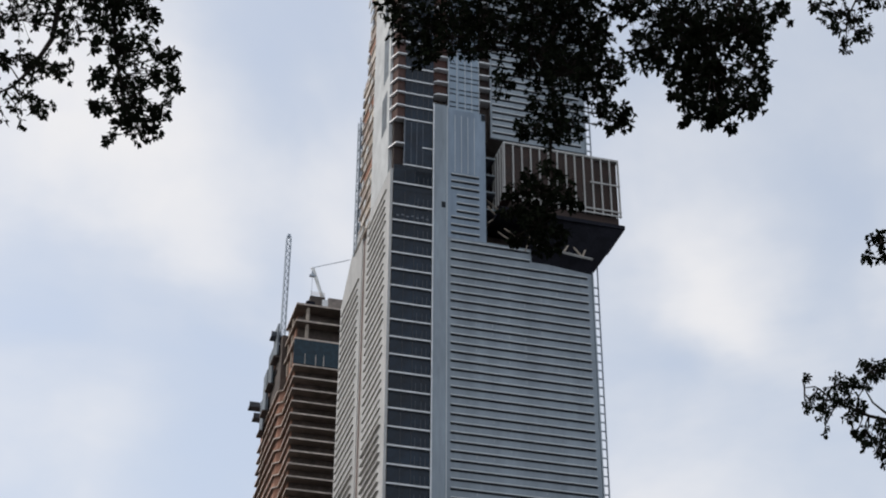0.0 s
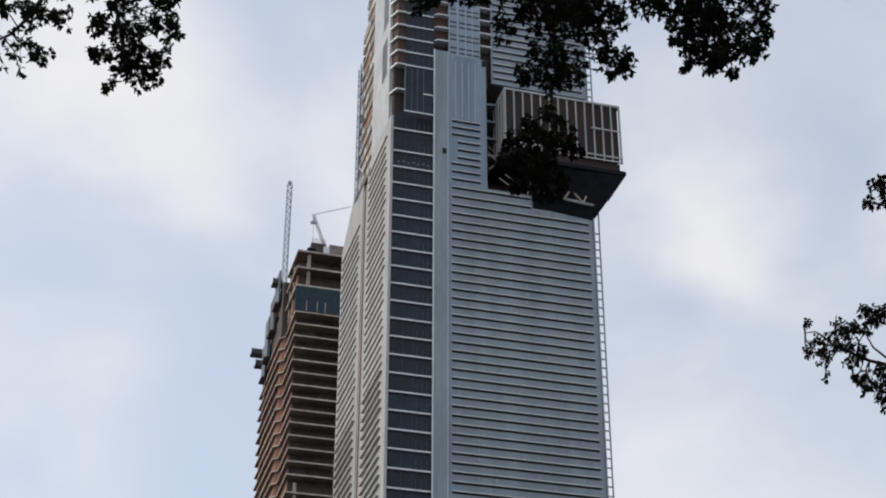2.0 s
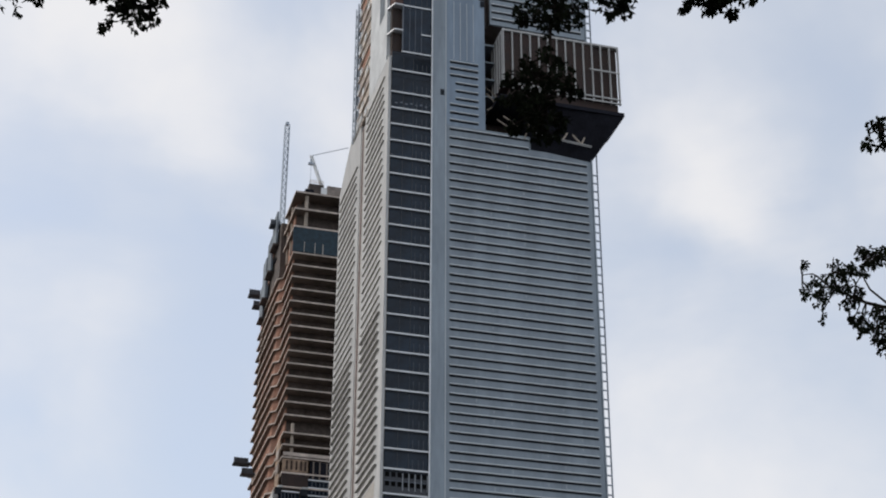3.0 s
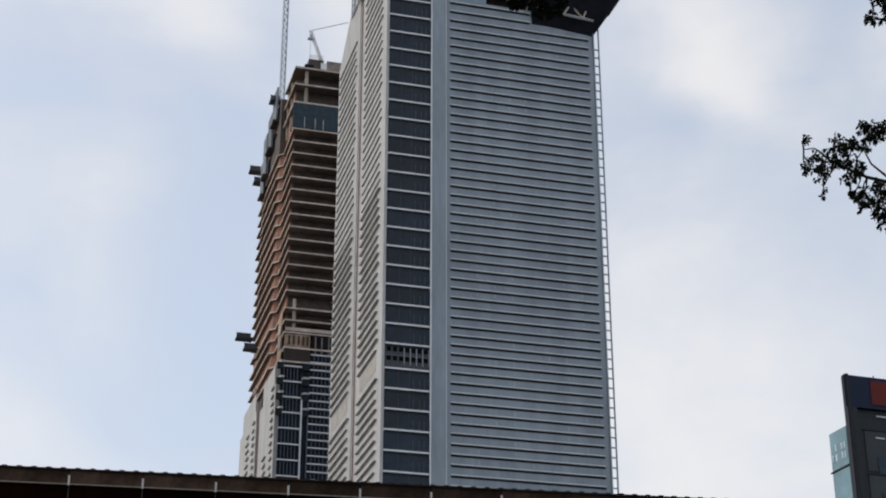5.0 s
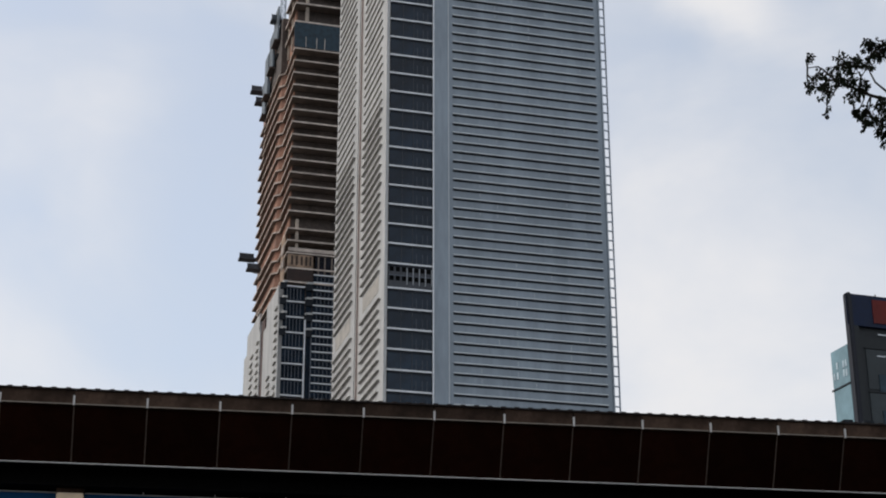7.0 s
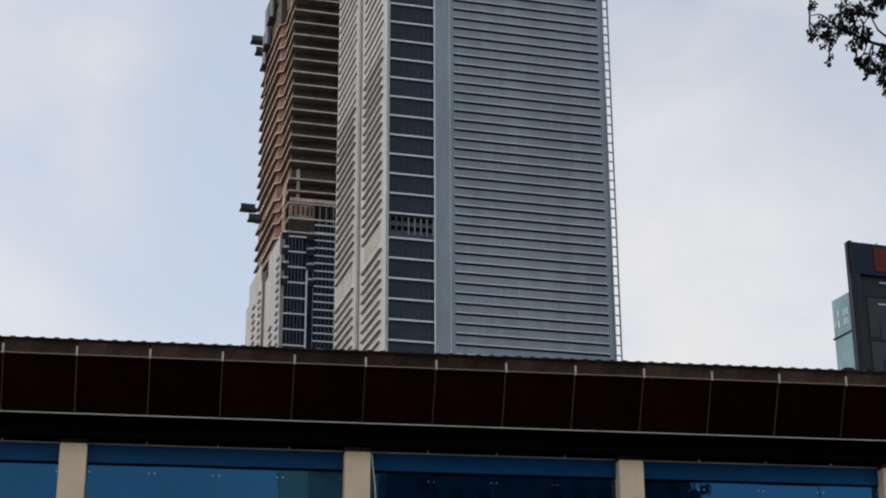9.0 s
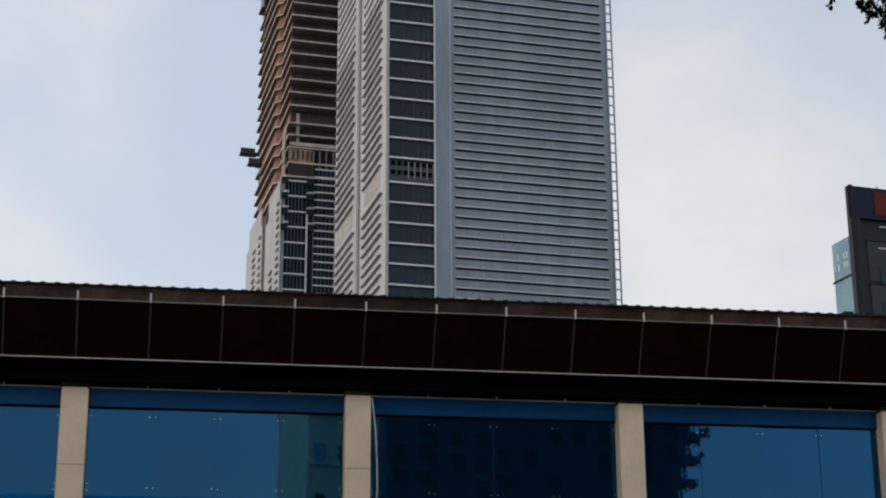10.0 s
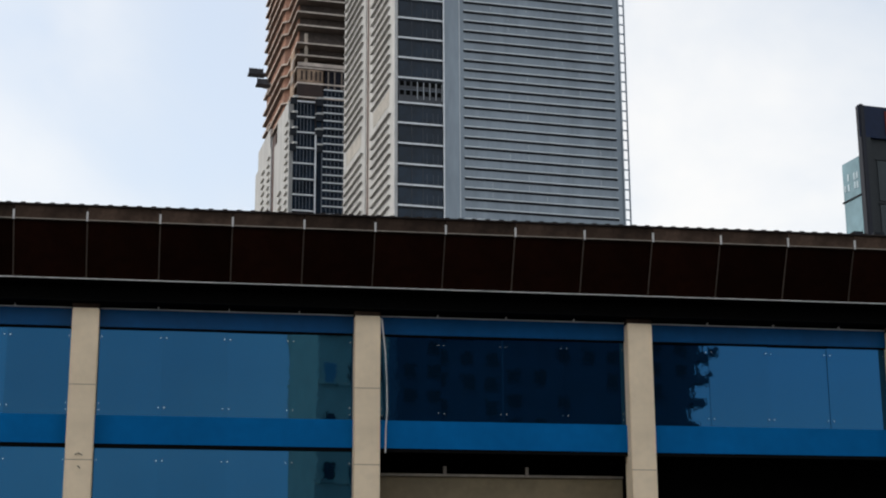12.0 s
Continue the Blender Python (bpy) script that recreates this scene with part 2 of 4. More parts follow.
def rod(bm, a, b, r0, r1=None, sides=6):
    a, b = Vector(a), Vector(b)
    r1 = r0 if r1 is None else r1
    q = (b - a).to_track_quat("Z", "Y")
    rings = []
    for p, r in ((a, r0), (b, r1)):
        rings.append([bm.verts.new(p + q @ Vector((r * math.cos(6.2832 * i / sides), r * math.sin(6.2832 * i / sides), 0))) for i in range(sides)])
    for i in range(sides):
        j = (i + 1) % sides
        bm.faces.new((rings[0][i], rings[0][j], rings[1][j], rings[1][i]))
    bm.faces.new(rings[0][::-1])
    bm.faces.new(rings[1])


def mesh_of(name, bm, material):
    me = bpy.data.meshes.new(name)
    bm.to_mesh(me)
    bm.free()
    me.materials.append(material)
    return me


def part(name, bm, material, parent, label=""):
    """One mesh object under a thing or a part."""
    ob = new(name, bm if isinstance(bm, bpy.types.Mesh) else mesh_of(name, bm, material))
    ob.parent = parent
    if label:
        ob["label"] = label
    return ob


def cuboid(name, dims, material):
    bm = bmesh.new()
    block(bm, *dims)
    return mesh_of(name, bm, material)


def place(name, me, parent, x, y, z, rz=0.0):
    ob = new(name, me)
    ob.parent = parent
    ob.location = (x, y, z)
    ob.rotation_euler = (0, 0, radians(rz))
    return ob


def thing(name, label, category, x, y, z, turn, **more):
    e = tagged(new(name), label, category, **more)
    e.location, e.rotation_euler = (x, y, z), (0, 0, radians(turn))
    return e


# ---------- ground ----------
bm = bmesh.new()
block(bm, -2500, 2500, -2500, 2500, -0.3, 0)
ground = new("ground", mesh_of("ground", bm, M_ASPHALT))
tagged(ground, "grey asphalt ground reaching the horizon", "ground", kind="structure")

# ---------- tall tower: clad shaft with louvred front, finned flank and a jutting box ----------
T1 = thing("skyscraper", "grey-blue louvred skyscraper still under construction", "skyscraper", -11.2, 295.6, 0, 15.5)
FLOOR, HIGH = 4.09, 3.68
bm = bmesh.new()
block(bm, 0.3, 45.4, 0.5, 47.9, 0, 190)
part("shaft", bm, M_INSIDE, T1)
bm = bmesh.new()
prism(bm, [(0.6, 2.6), (2.8, 2.6), (2.8, 0.5), (9.3, 0.5), (9.3, 2.2), (12.7, 2.2), (12.7, 0.5), (20.2, 0.5), (20.2, 2.4), (21.4, 2.4),
           (21.4, 7.0), (45.4, 7.0), (45.4, 30.2), (0.6, 30.2)], 190, 222)
part("middle_shaft", bm, M_INSIDE, T1)
for z0, z1, dep in ((222, 254, 30.2), (254, 264, 25.8), (264, 290, 22.4)):
    bm = bmesh.new()
    prism(bm, [(0.6, 2.6), (2.8, 2.6), (2.8, 0.5), (9.3, 0.5), (9.3, 2.2), (12.7, 2.2), (12.7, 0.5), (20.2, 0.5), (20.2, 2.4), (22.8, 2.4),
               (22.8, 0.5), (45.4, 0.5), (45.4, dep), (0.6, dep)], z0, z1)
    part("upper_shaft", bm, M_INSIDE, T1)

# window strip beside the corner
lines_low = [109.0 - 4.07 * i for i in range(26)]
lines_high = [114.05 + FLOOR * i for i in range(22)] + [205.65]
pane = cuboid("window_pane", (0.5, 9.3, 0.12, 0.4, 0.0, 3.7), M_WGLASS)
trim = cuboid("spandrel_trim", (0.4, 9.25, -0.1, 0.4, -0.17, 0.17), M_WHITE)
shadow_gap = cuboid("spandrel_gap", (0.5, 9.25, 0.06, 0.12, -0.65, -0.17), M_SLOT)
mull = cuboid("window_mullion", (-0.04, 0.04, 0.05, 0.12, 0.17, 3.5), M_PLANT)
# thin paler upright streak on the lower part of a pane
pale_streak = cuboid("pane_streak", (-0.05, 0.05, 0.08, 0.119, 0.2, 2.3), M_STREAK)
for z in lines_low + lines_high:
    place("spandrel_trim", trim, T1, 0, 0, z)
    place("spandrel_gap", shadow_gap, T1, 0, 0, z)
    if abs(z - 109.0) > 0.1:
        w_ob = place("window_pane", pane, T1, 0, 0, z + 0.17)
        if z > 60:
            for x in (3.1, 5.3):
                place("window_mullion", mull, w_ob, x, 0, -0.17)
            for x in (6.1, 7.3, 8.25):
                place("pane_streak", pale_streak, w_ob, x, 0, -0.17)
film_patch = cuboid("protective_film", (-0.3, 0.3, 0.09, 0.119, -0.16, 0.16), M_MULL)
for i in range(7):
    place("protective_film", film_patch, T1, 1.6 + 1.1 * i, 0, 197.2 + 0.25 * (i % 2))
# plant storey with two rows of openings
bm = bmesh.new()
block(bm, 0.5, 9.25, 0.1, 0.4, 109.17, 113.9)
part("plant_screen", bm, M_PLANT, T1, "grey plant storey screen")
hole = cuboid("plant_opening", (0, 0.82, 0.06, 0.1, 0, 0.95), M_DARK)
bar = cuboid("plant_post", (-0.04, 0.04, 0.0, 0.1, 109.9, 113.3), M_LIP)
for i in range(3, 8):
    place("plant_post", bar, T1, 0.56 + 1.22 * i, 0, 0)
part("plant_rail", cuboid("plant_rail", (0.5, 9.2, 0.04, 0.099, 111.62, 111.72), M_MULL), None, T1)
for i in range(7):
    for z in (110.6, 112.45):
        place("plant_opening", hole, T1, 0.77 + 1.22 * i, 0, z)

# pilaster and its white edge
bm = bmesh.new()
block(bm, 9.35, 12.75, -0.15, 0.5, 0, 228.7)
part("pilaster", bm, M_STEEL, T1)
bm = bmesh.new()
block(bm, 9.22, 9.5, -0.4, -0.152, 0, 228.7)
part("pilaster_edge", bm, M_WHITE, T1, "white edge strip")
bm = bmesh.new()
block(bm, 12.45, 12.6, -0.22, -0.152, 0, 228.7)
part("pilaster_joint", bm, M_LIP, T1)
vent = cuboid("vent_opening", (-0.45, 0.45, -0.19, -0.152, -0.75, 0.75), M_SLOT)
place("vent_opening", vent, T1, 11.75, 0, 201.6)
place("vent_opening", vent, T1, 21.0, 0, 227.0)

# louvred wall, stepped round the jutting box
bm = bmesh.new()
block(bm, 12.75, 45.5, 0.0, 0.5, 0, 190.3)
part("louvre_wall", bm, M_STEEL, T1)
bm = bmesh.new()
block(bm, 12.75, 31.7, 0.0, 0.5, 190.3, 193.6)
part("louvre_wall", bm, M_STEEL, T1)
bm = bmesh.new()
block(bm, 12.75, 21.5, 0.0, 0.5, 193.6, 228.0)
part("plain_wall", bm, M_STEELBLUE, T1)
bm = bmesh.new()
block(bm, 22.8, 45.5, 0.0, 0.5, 222.0, 290)
part("louvre_wall", bm, M_STEEL, T1)
bm = bmesh.new()
block(bm, 12.75, 20.2, 0.05, 0.5, 228.0, 290)
part("glazed_wall", bm, M_SKYPANEL, T1)
for name, x0, x1, zs in (
        ("louvre", 13.45, 44.4, [88.8 - 2.04 * i for i in range(40)] + [90.85 + 2.035 * i for i in range(10)] + [111.15 + 1.9 * i for i in range(4)]
         + [118.75 + 2.03 * i for i in range(11)] + [141.08 + 2.048 * i for i in range(21)] + [184.1, 186.2, 188.3]),
        ("louvre", 13.45, 31.2, [190.5, 192.7]),
        ("louvre", 13.5, 19.9, [194.9, 196.9, 198.9, 206.6, 208.4, 210.1]),
        ("louvre", 14.8, 19.9, [200.6, 202.6, 204.6]),
        ("louvre", 23.2, 44.4, [223.6 + 1.92 * i for i in range(34)])):
    lip = cuboid(name, (x0, x1, -0.32, 0, -0.02, 0.2), M_LIP)
    # dark strip below the lip paints its shaded underside broader
    lip_shade = cuboid("louvre_shade", (x0, x1, -0.06, 0, -0.42, -0.021), M_SLOT)
    for z in zs:
        place(name, lip, T1, 0, 0, z)
        place("louvre_shade", lip_shade, T1, 0, 0, z)
# short slots and joints in the pale blue upper panels
slot = cuboid("panel_slot", (0, 1.5, -0.02, 0.049, -0.14, 0.14), M_SLOT)
for i in range(16):
    for dz in (0.0, 1.3):
        for x in (13.1, 15.3, 17.0, 18.6):
            place("panel_slot", slot, T1, x, 0, 228.9 + HIGH * i + dz)
seam = cuboid("panel_seam", (-0.06, 0.06, -0.05, 0, 0, 15.6), M_LIP)
for x in (14.4, 15.9, 17.4, 18.9):
    place("panel_seam", seam, T1, x, 0, 210.9)
seam2 = cuboid("panel_seam", (-0.05, 0.05, -0.05, 0.049, 0, 60), M_LIP)
for x in (12.85, 14.85, 16.75, 18.35, 20.1):
    place("panel_seam", seam2, T1, x, 0, 228.2)
jointv = cuboid("cladding_joint", (-0.03, 0.03, -0.02, 0, 0.3, 1.4), M_LIP)
rnd = random.Random(4)
for i in range(70):
    place("cladding_joint", jointv, T1, rnd.choice((19.0, 22.6, 26.3, 29.9, 33.6, 37.2, 41.0)), 0, 88.8 + 2.035 * rnd.randrange(0, 48))

# open ladder frame along the corner
bm = bmesh.new()
block(bm, 45.5, 45.75, -0.25, 0.3, 0, 288)
part("corner_post", bm, M_STEEL, T1)
bm = bmesh.new()
block(bm, 46.78, 46.92, -0.25, 0.3, 0, 288)
part("corner_post", bm, M_MAST, T1)
rung = cuboid("corner_rung", (45.75, 46.78, -0.15, 0.15, -0.11, 0.11), M_MAST)
for i in range(-40, 95):
    z = 88.8 + 2.03 * i
    if not 188 < z < 219:
        place("corner_rung", rung, T1, 0, 0, z)

# balconies up the corner, bare brown walls behind white slab edges
slab_a = bmesh.new()
prism(slab_a, [(-0.34, 2.36), (0.75, -0.3), (2.75, -0.3), (2.75, 2.59), (-0.34, 2.39)], -0.17, 0.17)
slab_a = mesh_of("balcony_slab", slab_a, M_WHITE)
back_a = bmesh.new()
prism(back_a, [(0.25, 2.39), (1.05, 0.35), (2.75, 0.35), (2.75, 2.59), (0.25, 2.58)], 0.18, HIGH - 0.18)
back_a = mesh_of("balcony_wall", back_a, M_BROWN)
slab_b = bmesh.new()
prism(slab_b, [(9.3, 0.5), (10.2, -0.3), (12.7, -0.3), (12.7, 2.2), (9.3, 2.2)], -0.17, 0.17)
slab_b = mesh_of("balcony_slab", slab_b, M_WHITE)
back_b = cuboid("balcony_wall", (9.4, 12.7, 1.0, 2.2, 0.18, HIGH - 0.18), M_BROWN)
slab_c = cuboid("balcony_slab", (20.2, 22.8, -0.25, 2.3, -0.17, 0.17), M_WHITE)
back_c = cuboid("balcony_wall", (20.2, 22.8, 1.4, 2.4, 0.18, HIGH - 0.18), M_DARKBROWN)
glass_up = cuboid("window_pane", (2.75, 9.3, 0.1, 0.45, 0.17, HIGH - 0.17), M_WGLASS)
trim_up = cuboid("spandrel_trim", (2.75, 9.3, -0.12, 0.45, -0.17, 0.17), M_WHITE)
part("balcony_wall", cuboid("balcony_wall", (0.56, 2.7, 1.0, 2.6, 209.2, 216.0), M_DARKBROWN), None, T1)
part("balcony_wall", cuboid("balcony_wall", (0.56, 2.7, 1.2, 2.6, 216.38, 222.9), M_DARKBROWN), None, T1)
place("balcony_slab", slab_a, T1, 0, 0, 216.2)
part("window_pane", cuboid("window_pane", (2.75, 9.25, 0.12, 0.45, 210.85, 222.95), M_WGLASS), None, T1)
part("window_pane", cuboid("window_pane", (0.5, 9.25, 0.12, 0.4, 205.8, 210.5), M_WGLASS), None, T1)
part("window_pane", cuboid("window_pane", (0.5, 9.25, 0.12, 0.4, 203.86, 205.47), M_WGLASS), None, T1)
part("spandrel_trim", cuboid("spandrel_trim", (2.6, 9.25, -0.12, 0.45, 210.5, 210.84), M_WHITE), None, T1)
part("spandrel_trim", cuboid("spandrel_trim", (6.9, 9.25, -0.12, 0.119, 215.75, 216.05), M_WHITE), None, T1)
part("corner_trim", cuboid("corner_trim", (2.6, 2.85, -0.15, 0.119, 210.84, 222.9), M_MULL), None, T1)
for x in (4.3, 5.6, 7.0):
    part("window_mullion", cuboid("window_mullion", (x - 0.05, x + 0.05, 0.03, 0.119, 210.84, 222.9), M_MULL), None, T1)
for i in range(17):
    z = 223.1 + HIGH * i
    place("balcony_slab", slab_a, T1, 0, 0, z)
    place("balcony_wall", back_a, T1, 0, 0, z)
    place("window_pane", glass_up, T1, 0, 0, z)
    place("spandrel_trim", trim_up, T1, 0, 0, z)
    for x in (4.3, 5.6, 7.0, 8.2):
        place("window_mullion", mull, T1, x, 0, z)
    if i > 1:
        place("balcony_slab", slab_b, T1, 0, 0, z + 1.1)
        place("balcony_wall", back_b, T1, 0, 0, z + 1.1)
        place("balcony_slab", slab_c, T1, 0, 0, z + 1.45)
        place("balcony_wall", back_c, T1, 0, 0, z + 1.45)

# finned flank (faces west)
bm = bmesh.new()
block(bm, -0.3, 0.29, -0.15, 21.4, 0, 209.0)
part("flank_panel", bm, M_PALE, T1)
bm = bmesh.new()
block(bm, -0.3, 0.29, 25.9, 48.0, 0, 200.5)
v = [bm.verts.new(p) for p in ((-0.3, 25.9, 200.5), (-0.3, 48, 200.5), (-0.3, 44, 203.6), (-0.3, 36.5, 209), (-0.3, 25.9, 212),
                               (0.29, 25.9, 200.5), (0.29, 48, 200.5), (0.29, 44, 203.6), (0.29, 36.5, 209), (0.29, 25.9, 212))]
bm.faces.new(v[4::-1])
bm.faces.new(v[5:])
for i in range(5):
    bm.faces.new((v[i], v[(i + 1) % 5], v[(i + 1) % 5 + 5], v[i + 5]))
part("flank_panel", bm, M_PALE, T1)
rnd = random.Random(7)
for y0, y1, top in ((3.2, 19.6, 206.0), (28.4, 46.4, 198.0)):
    fins = [cuboid("flank_fin", (-0.3 - d, -0.3, y0 + s, y1, -0.1, 0.1), M_FIN) for d, s in ((0.56, 0.0), (0.56, 0.35), (0.52, 0.7), (0.58, -0.3), (0.3, 0.0), (0.34, 0.5), (0.28, 0.9), (0.32, -0.3))]
    for i in range(100):
        z = 12.0 + 2.035 * i
        if z > top:
            break
        if not 109.6 < z < 113.2:
            place("flank_fin", fins[i % 4 + (4 if z > 150 else 0)], T1, 0, 0, z)
# smooth beige panel in the storey without fins
for y0, y1 in ((4.4, 18.6), (30.0, 45.0)):
    part("blank_panel", cuboid("blank_panel", (-0.34, -0.301, y0, y1, 109.7, 112.9), M_BLANK), None, T1, "beige blank storey panel")
# groove with a dark joint between the two panels
bm = bmesh.new()
block(bm, -0.12, 0.29, 21.4, 25.9, 0, 205)
part("flank_groove", bm, M_FIN, T1)
bm = bmesh.new()
block(bm, -0.16, -0.122, 23.6, 25.0, 0, 205)
part("flank_joint", bm, M_BROWN, T1)
# smooth white sheet above the fins, with a blue-grey window strip
bm = bmesh.new()
block(bm, -0.32, 0.55, 2.4, 18.6, 209.0, 290)
part("flank_sheet", bm, M_SHEET, T1, "smooth off-white flank cladding")
for y0, y1, z0, z1 in ((4.2, 8.6, 238.0, 252.0), (4.8, 9.4, 223.5, 234.0), (5.0, 9.0, 256.0, 290.0)):
    part("flank_window", cuboid("flank_window", (-0.36, -0.322, y0, y1, z0, z1), M_SCREEN), None, T1)
# bare storeys behind it, drawn in towards the top
STOREY = (M_RAW, M_BARE, M_RAW, M_SLABPALE, M_WARM)
for i in range(22):
    z = 207.0 + HIGH * i
    dep = 30.8 if z < 254 else 26.5 if z < 264 else 23.0
    rag = rnd.uniform(-0.5, 0.5)
    part("bare_slab", cuboid("bare_slab", (-0.42 + rag * 0.2, 0.6, 18.7, dep + rag, z - 0.16, z + 0.16), M_EDGE), None, T1)
    part("bare_wall", cuboid("bare_wall", (-0.12 + 0.1 * abs(rag), 0.6, 18.65, 25.0 + 4 * rag, z + 0.17, z + HIGH - 0.17), STOREY[i % 5]), None, T1)
    part("bare_wall", cuboid("bare_wall", (-0.02, 0.6, 25.01 + 4 * rag, dep - 0.6, z + 0.17, z + HIGH - 0.17), STOREY[(i * 2 + 1) % 5]), None, T1)
    y = rnd.uniform(19.5, 28)
    part("site_panel", cuboid("site_panel", (-0.5, -0.3, y, y + 1.6, z + 0.17, z + 1.9), M_PALE if i % 2 else M_SHEET), None, T1)
    part("site_panel", cuboid("site_panel", (-0.46, -0.1, dep - 1.7, dep - 0.5, z + 0.17, z + rnd.uniform(1.0, 2.8)), M_SCREEN if i % 3 else M_SHEET), None, T1)
# site hoist mast up the rear edge of the flank
bm = bmesh.new()
for dx, dy in ((0, 0), (0.7, 0), (0, 2.4), (0.7, 2.4)):
    rod(bm, (-0.5 + dx, 32.2 + dy, 207), (-0.5 + dx, 32.2 + dy, 246), 0.16, sides=4)
for i in range(69, 82):
    rod(bm, (-0.5, 32.2, 3 * i), (-0.5, 34.6, 3 * i), 0.1, sides=4)
    rod(bm, (-0.5, 32.2, 3 * i), (-0.5, 34.6, 3 * i + 3), 0.1, sides=4)
    rod(bm, (0.2, 32.2, 3 * i), (-0.5, 32.2, 3 * i + 3), 0.08, sides=4)
part("hoist_mast", bm, M_MAST, T1, "grey lattice hoist mast")
for i in range(9):
    part("hoist_gate", cuboid("hoist_gate", (-0.3, 0.1, 32.5, 34.3, 209 + 4 * i, 211.2 + 4 * i), M_SCREEN if i % 3 else M_SHEET), None, T1)
bm = bmesh.new()
rod(bm, (-0.5, 23.0, 207.5), (-0.5, 33.0, 207.0), 0.2, sides=4)
part("hoist_strut", bm, M_PALE, T1)

# ---------- box jutting from the tower's corner ----------
bm = bmesh.new()
block(bm, 24.6, 45.3, -3.6, 6.9, 204.0, 218.0)
part("box_core", bm, M_DARKBROWN, T1, "dark rust-brown box body")
bm = bmesh.new()
block(bm, 45.31, 51.3, -3.3, 6.5, 204.2, 217.9)
part("box_end", bm, M_DARKBROWN, T1)
bm = bmesh.new()
block(bm, 24.4, 51.7, -4.05, 7.0, 218.0, 218.45)
part("box_roof", bm, M_PALE, T1)
post = cuboid("box_post", (-0.13, 0.13, -4.1, -3.61, 202.9, 218.0), M_PALE)
for i in range(14):
    place("box_post", post, T1, 24.6 + 2.075 * i, 0, 0)
side_post = cuboid("box_post", (24.25, 24.6, -0.15, 0.15, 204.0, 218.0), M_PALE)
for y in (-3.2, -1.4, 0.4, 2.2, 4.0):
    place("box_post", side_post, T1, 0, y, 0)
end_post = cuboid("box_post", (51.3, 51.6, -0.12, 0.12, 202.9, 218.0), M_PALE)
for y in (-3.9, -2.2, -0.2, 1.8, 3.8, 5.8):
    place("box_post", end_post, T1, 0, y, 0)
for z, x0 in ((211.2, 44.6), (204.1, 24.6), (203.0, 40.0)):
    part("box_rail", cuboid("box_rail", (x0, 51.7, -4.3, -4.1, z - 0.17, z + 0.17), M_PALE), None, T1)
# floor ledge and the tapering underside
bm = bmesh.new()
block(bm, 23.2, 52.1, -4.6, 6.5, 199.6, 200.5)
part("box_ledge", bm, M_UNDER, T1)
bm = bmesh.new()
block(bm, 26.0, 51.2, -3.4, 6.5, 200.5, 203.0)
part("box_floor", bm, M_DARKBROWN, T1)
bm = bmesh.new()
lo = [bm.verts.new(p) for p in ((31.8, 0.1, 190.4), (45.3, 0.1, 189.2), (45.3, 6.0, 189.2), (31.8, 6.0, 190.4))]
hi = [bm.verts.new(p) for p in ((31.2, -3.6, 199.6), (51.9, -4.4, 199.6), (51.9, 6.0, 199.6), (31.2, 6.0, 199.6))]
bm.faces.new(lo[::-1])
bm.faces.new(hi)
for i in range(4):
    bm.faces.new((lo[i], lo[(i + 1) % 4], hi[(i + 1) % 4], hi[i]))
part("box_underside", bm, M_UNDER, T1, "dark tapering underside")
bm = bmesh.new()
rod(bm, (32.0, -2.4, 193.0), (44.9, -2.4, 191.9), 0.32, sides=4)
part("steel_beam", bm, M_PALE, T1)
for a, b in (((38.3, -2.4, 192.6), (40.0, -1.6, 195.6)), ((42.4, -2.4, 192.2), (40.2, -1.6, 195.6)), ((42.6, -2.4, 192.2), (43.8, -1.6, 195.0)), ((39.6, -1.8, 195.4), (43.4, -1.8, 194.9)),
             ((30.2, -0.4, 192.6), (31.2, -1.8, 197.2)), ((22.0, 0.6, 203.6), (24.4, 0.2, 200.6)), ((22.0, 0.6, 199.2), (25.2, 0.0, 201.4)),
             ((21.8, 1.5, 206.0), (25.0, 1.0, 203.0)), ((24.0, -0.4, 196.6), (26.6, -1.0, 194.4)), ((25.4, -0.6, 197.6), (28.6, -1.6, 194.6))):
    bm = bmesh.new()
    rod(bm, a, b, 0.24 if a[0] > 33 else 0.16, sides=4)
    part("steel_brace", bm, M_BARE, T1)
for z in (203.4, 208.0, 212.6, 217.2):
    part("recess_slab", cuboid("recess_slab", (21.55, 24.2, 1.5, 6.9, z - 0.2, z + 0.2), M_STEEL), None, T1)

# ---------- second tower: bare storeys above, white cladding below ----------
T2 = thing("unfinished_tower", "unfinished concrete tower with open storeys and nets", "tower", -44.5, 427.7, 0, 15.5)
OUT = [(0.9, 0.0), (34.0, 0.0), (34.0, 63.0), (1.2, 63.0), (1.2, 45.0), (-0.4, 43.5), (-0.4, 18.5), (1.2, 17.0)]


def shrink(outline, d, front):
    return [(x + d if x < 20 else x - d, y + front if y < 1 else (y - d if y > 50 else y)) for x, y in outline]


bm = bmesh.new()
prism(bm, shrink(OUT, 0.9, 4.0), 158, 250)
part("core", bm, M_WARM, T2)
bm = bmesh.new()
prism(bm, shrink(OUT, 0.5, 0.6), 0, 158)
part("lower_body", bm, M_INSIDE, T2)
# dark sheet before the core, carrying the open storeys' shade in its colour
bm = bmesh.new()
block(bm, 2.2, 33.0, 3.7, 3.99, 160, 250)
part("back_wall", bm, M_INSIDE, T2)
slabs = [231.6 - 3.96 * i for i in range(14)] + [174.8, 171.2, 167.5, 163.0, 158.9]
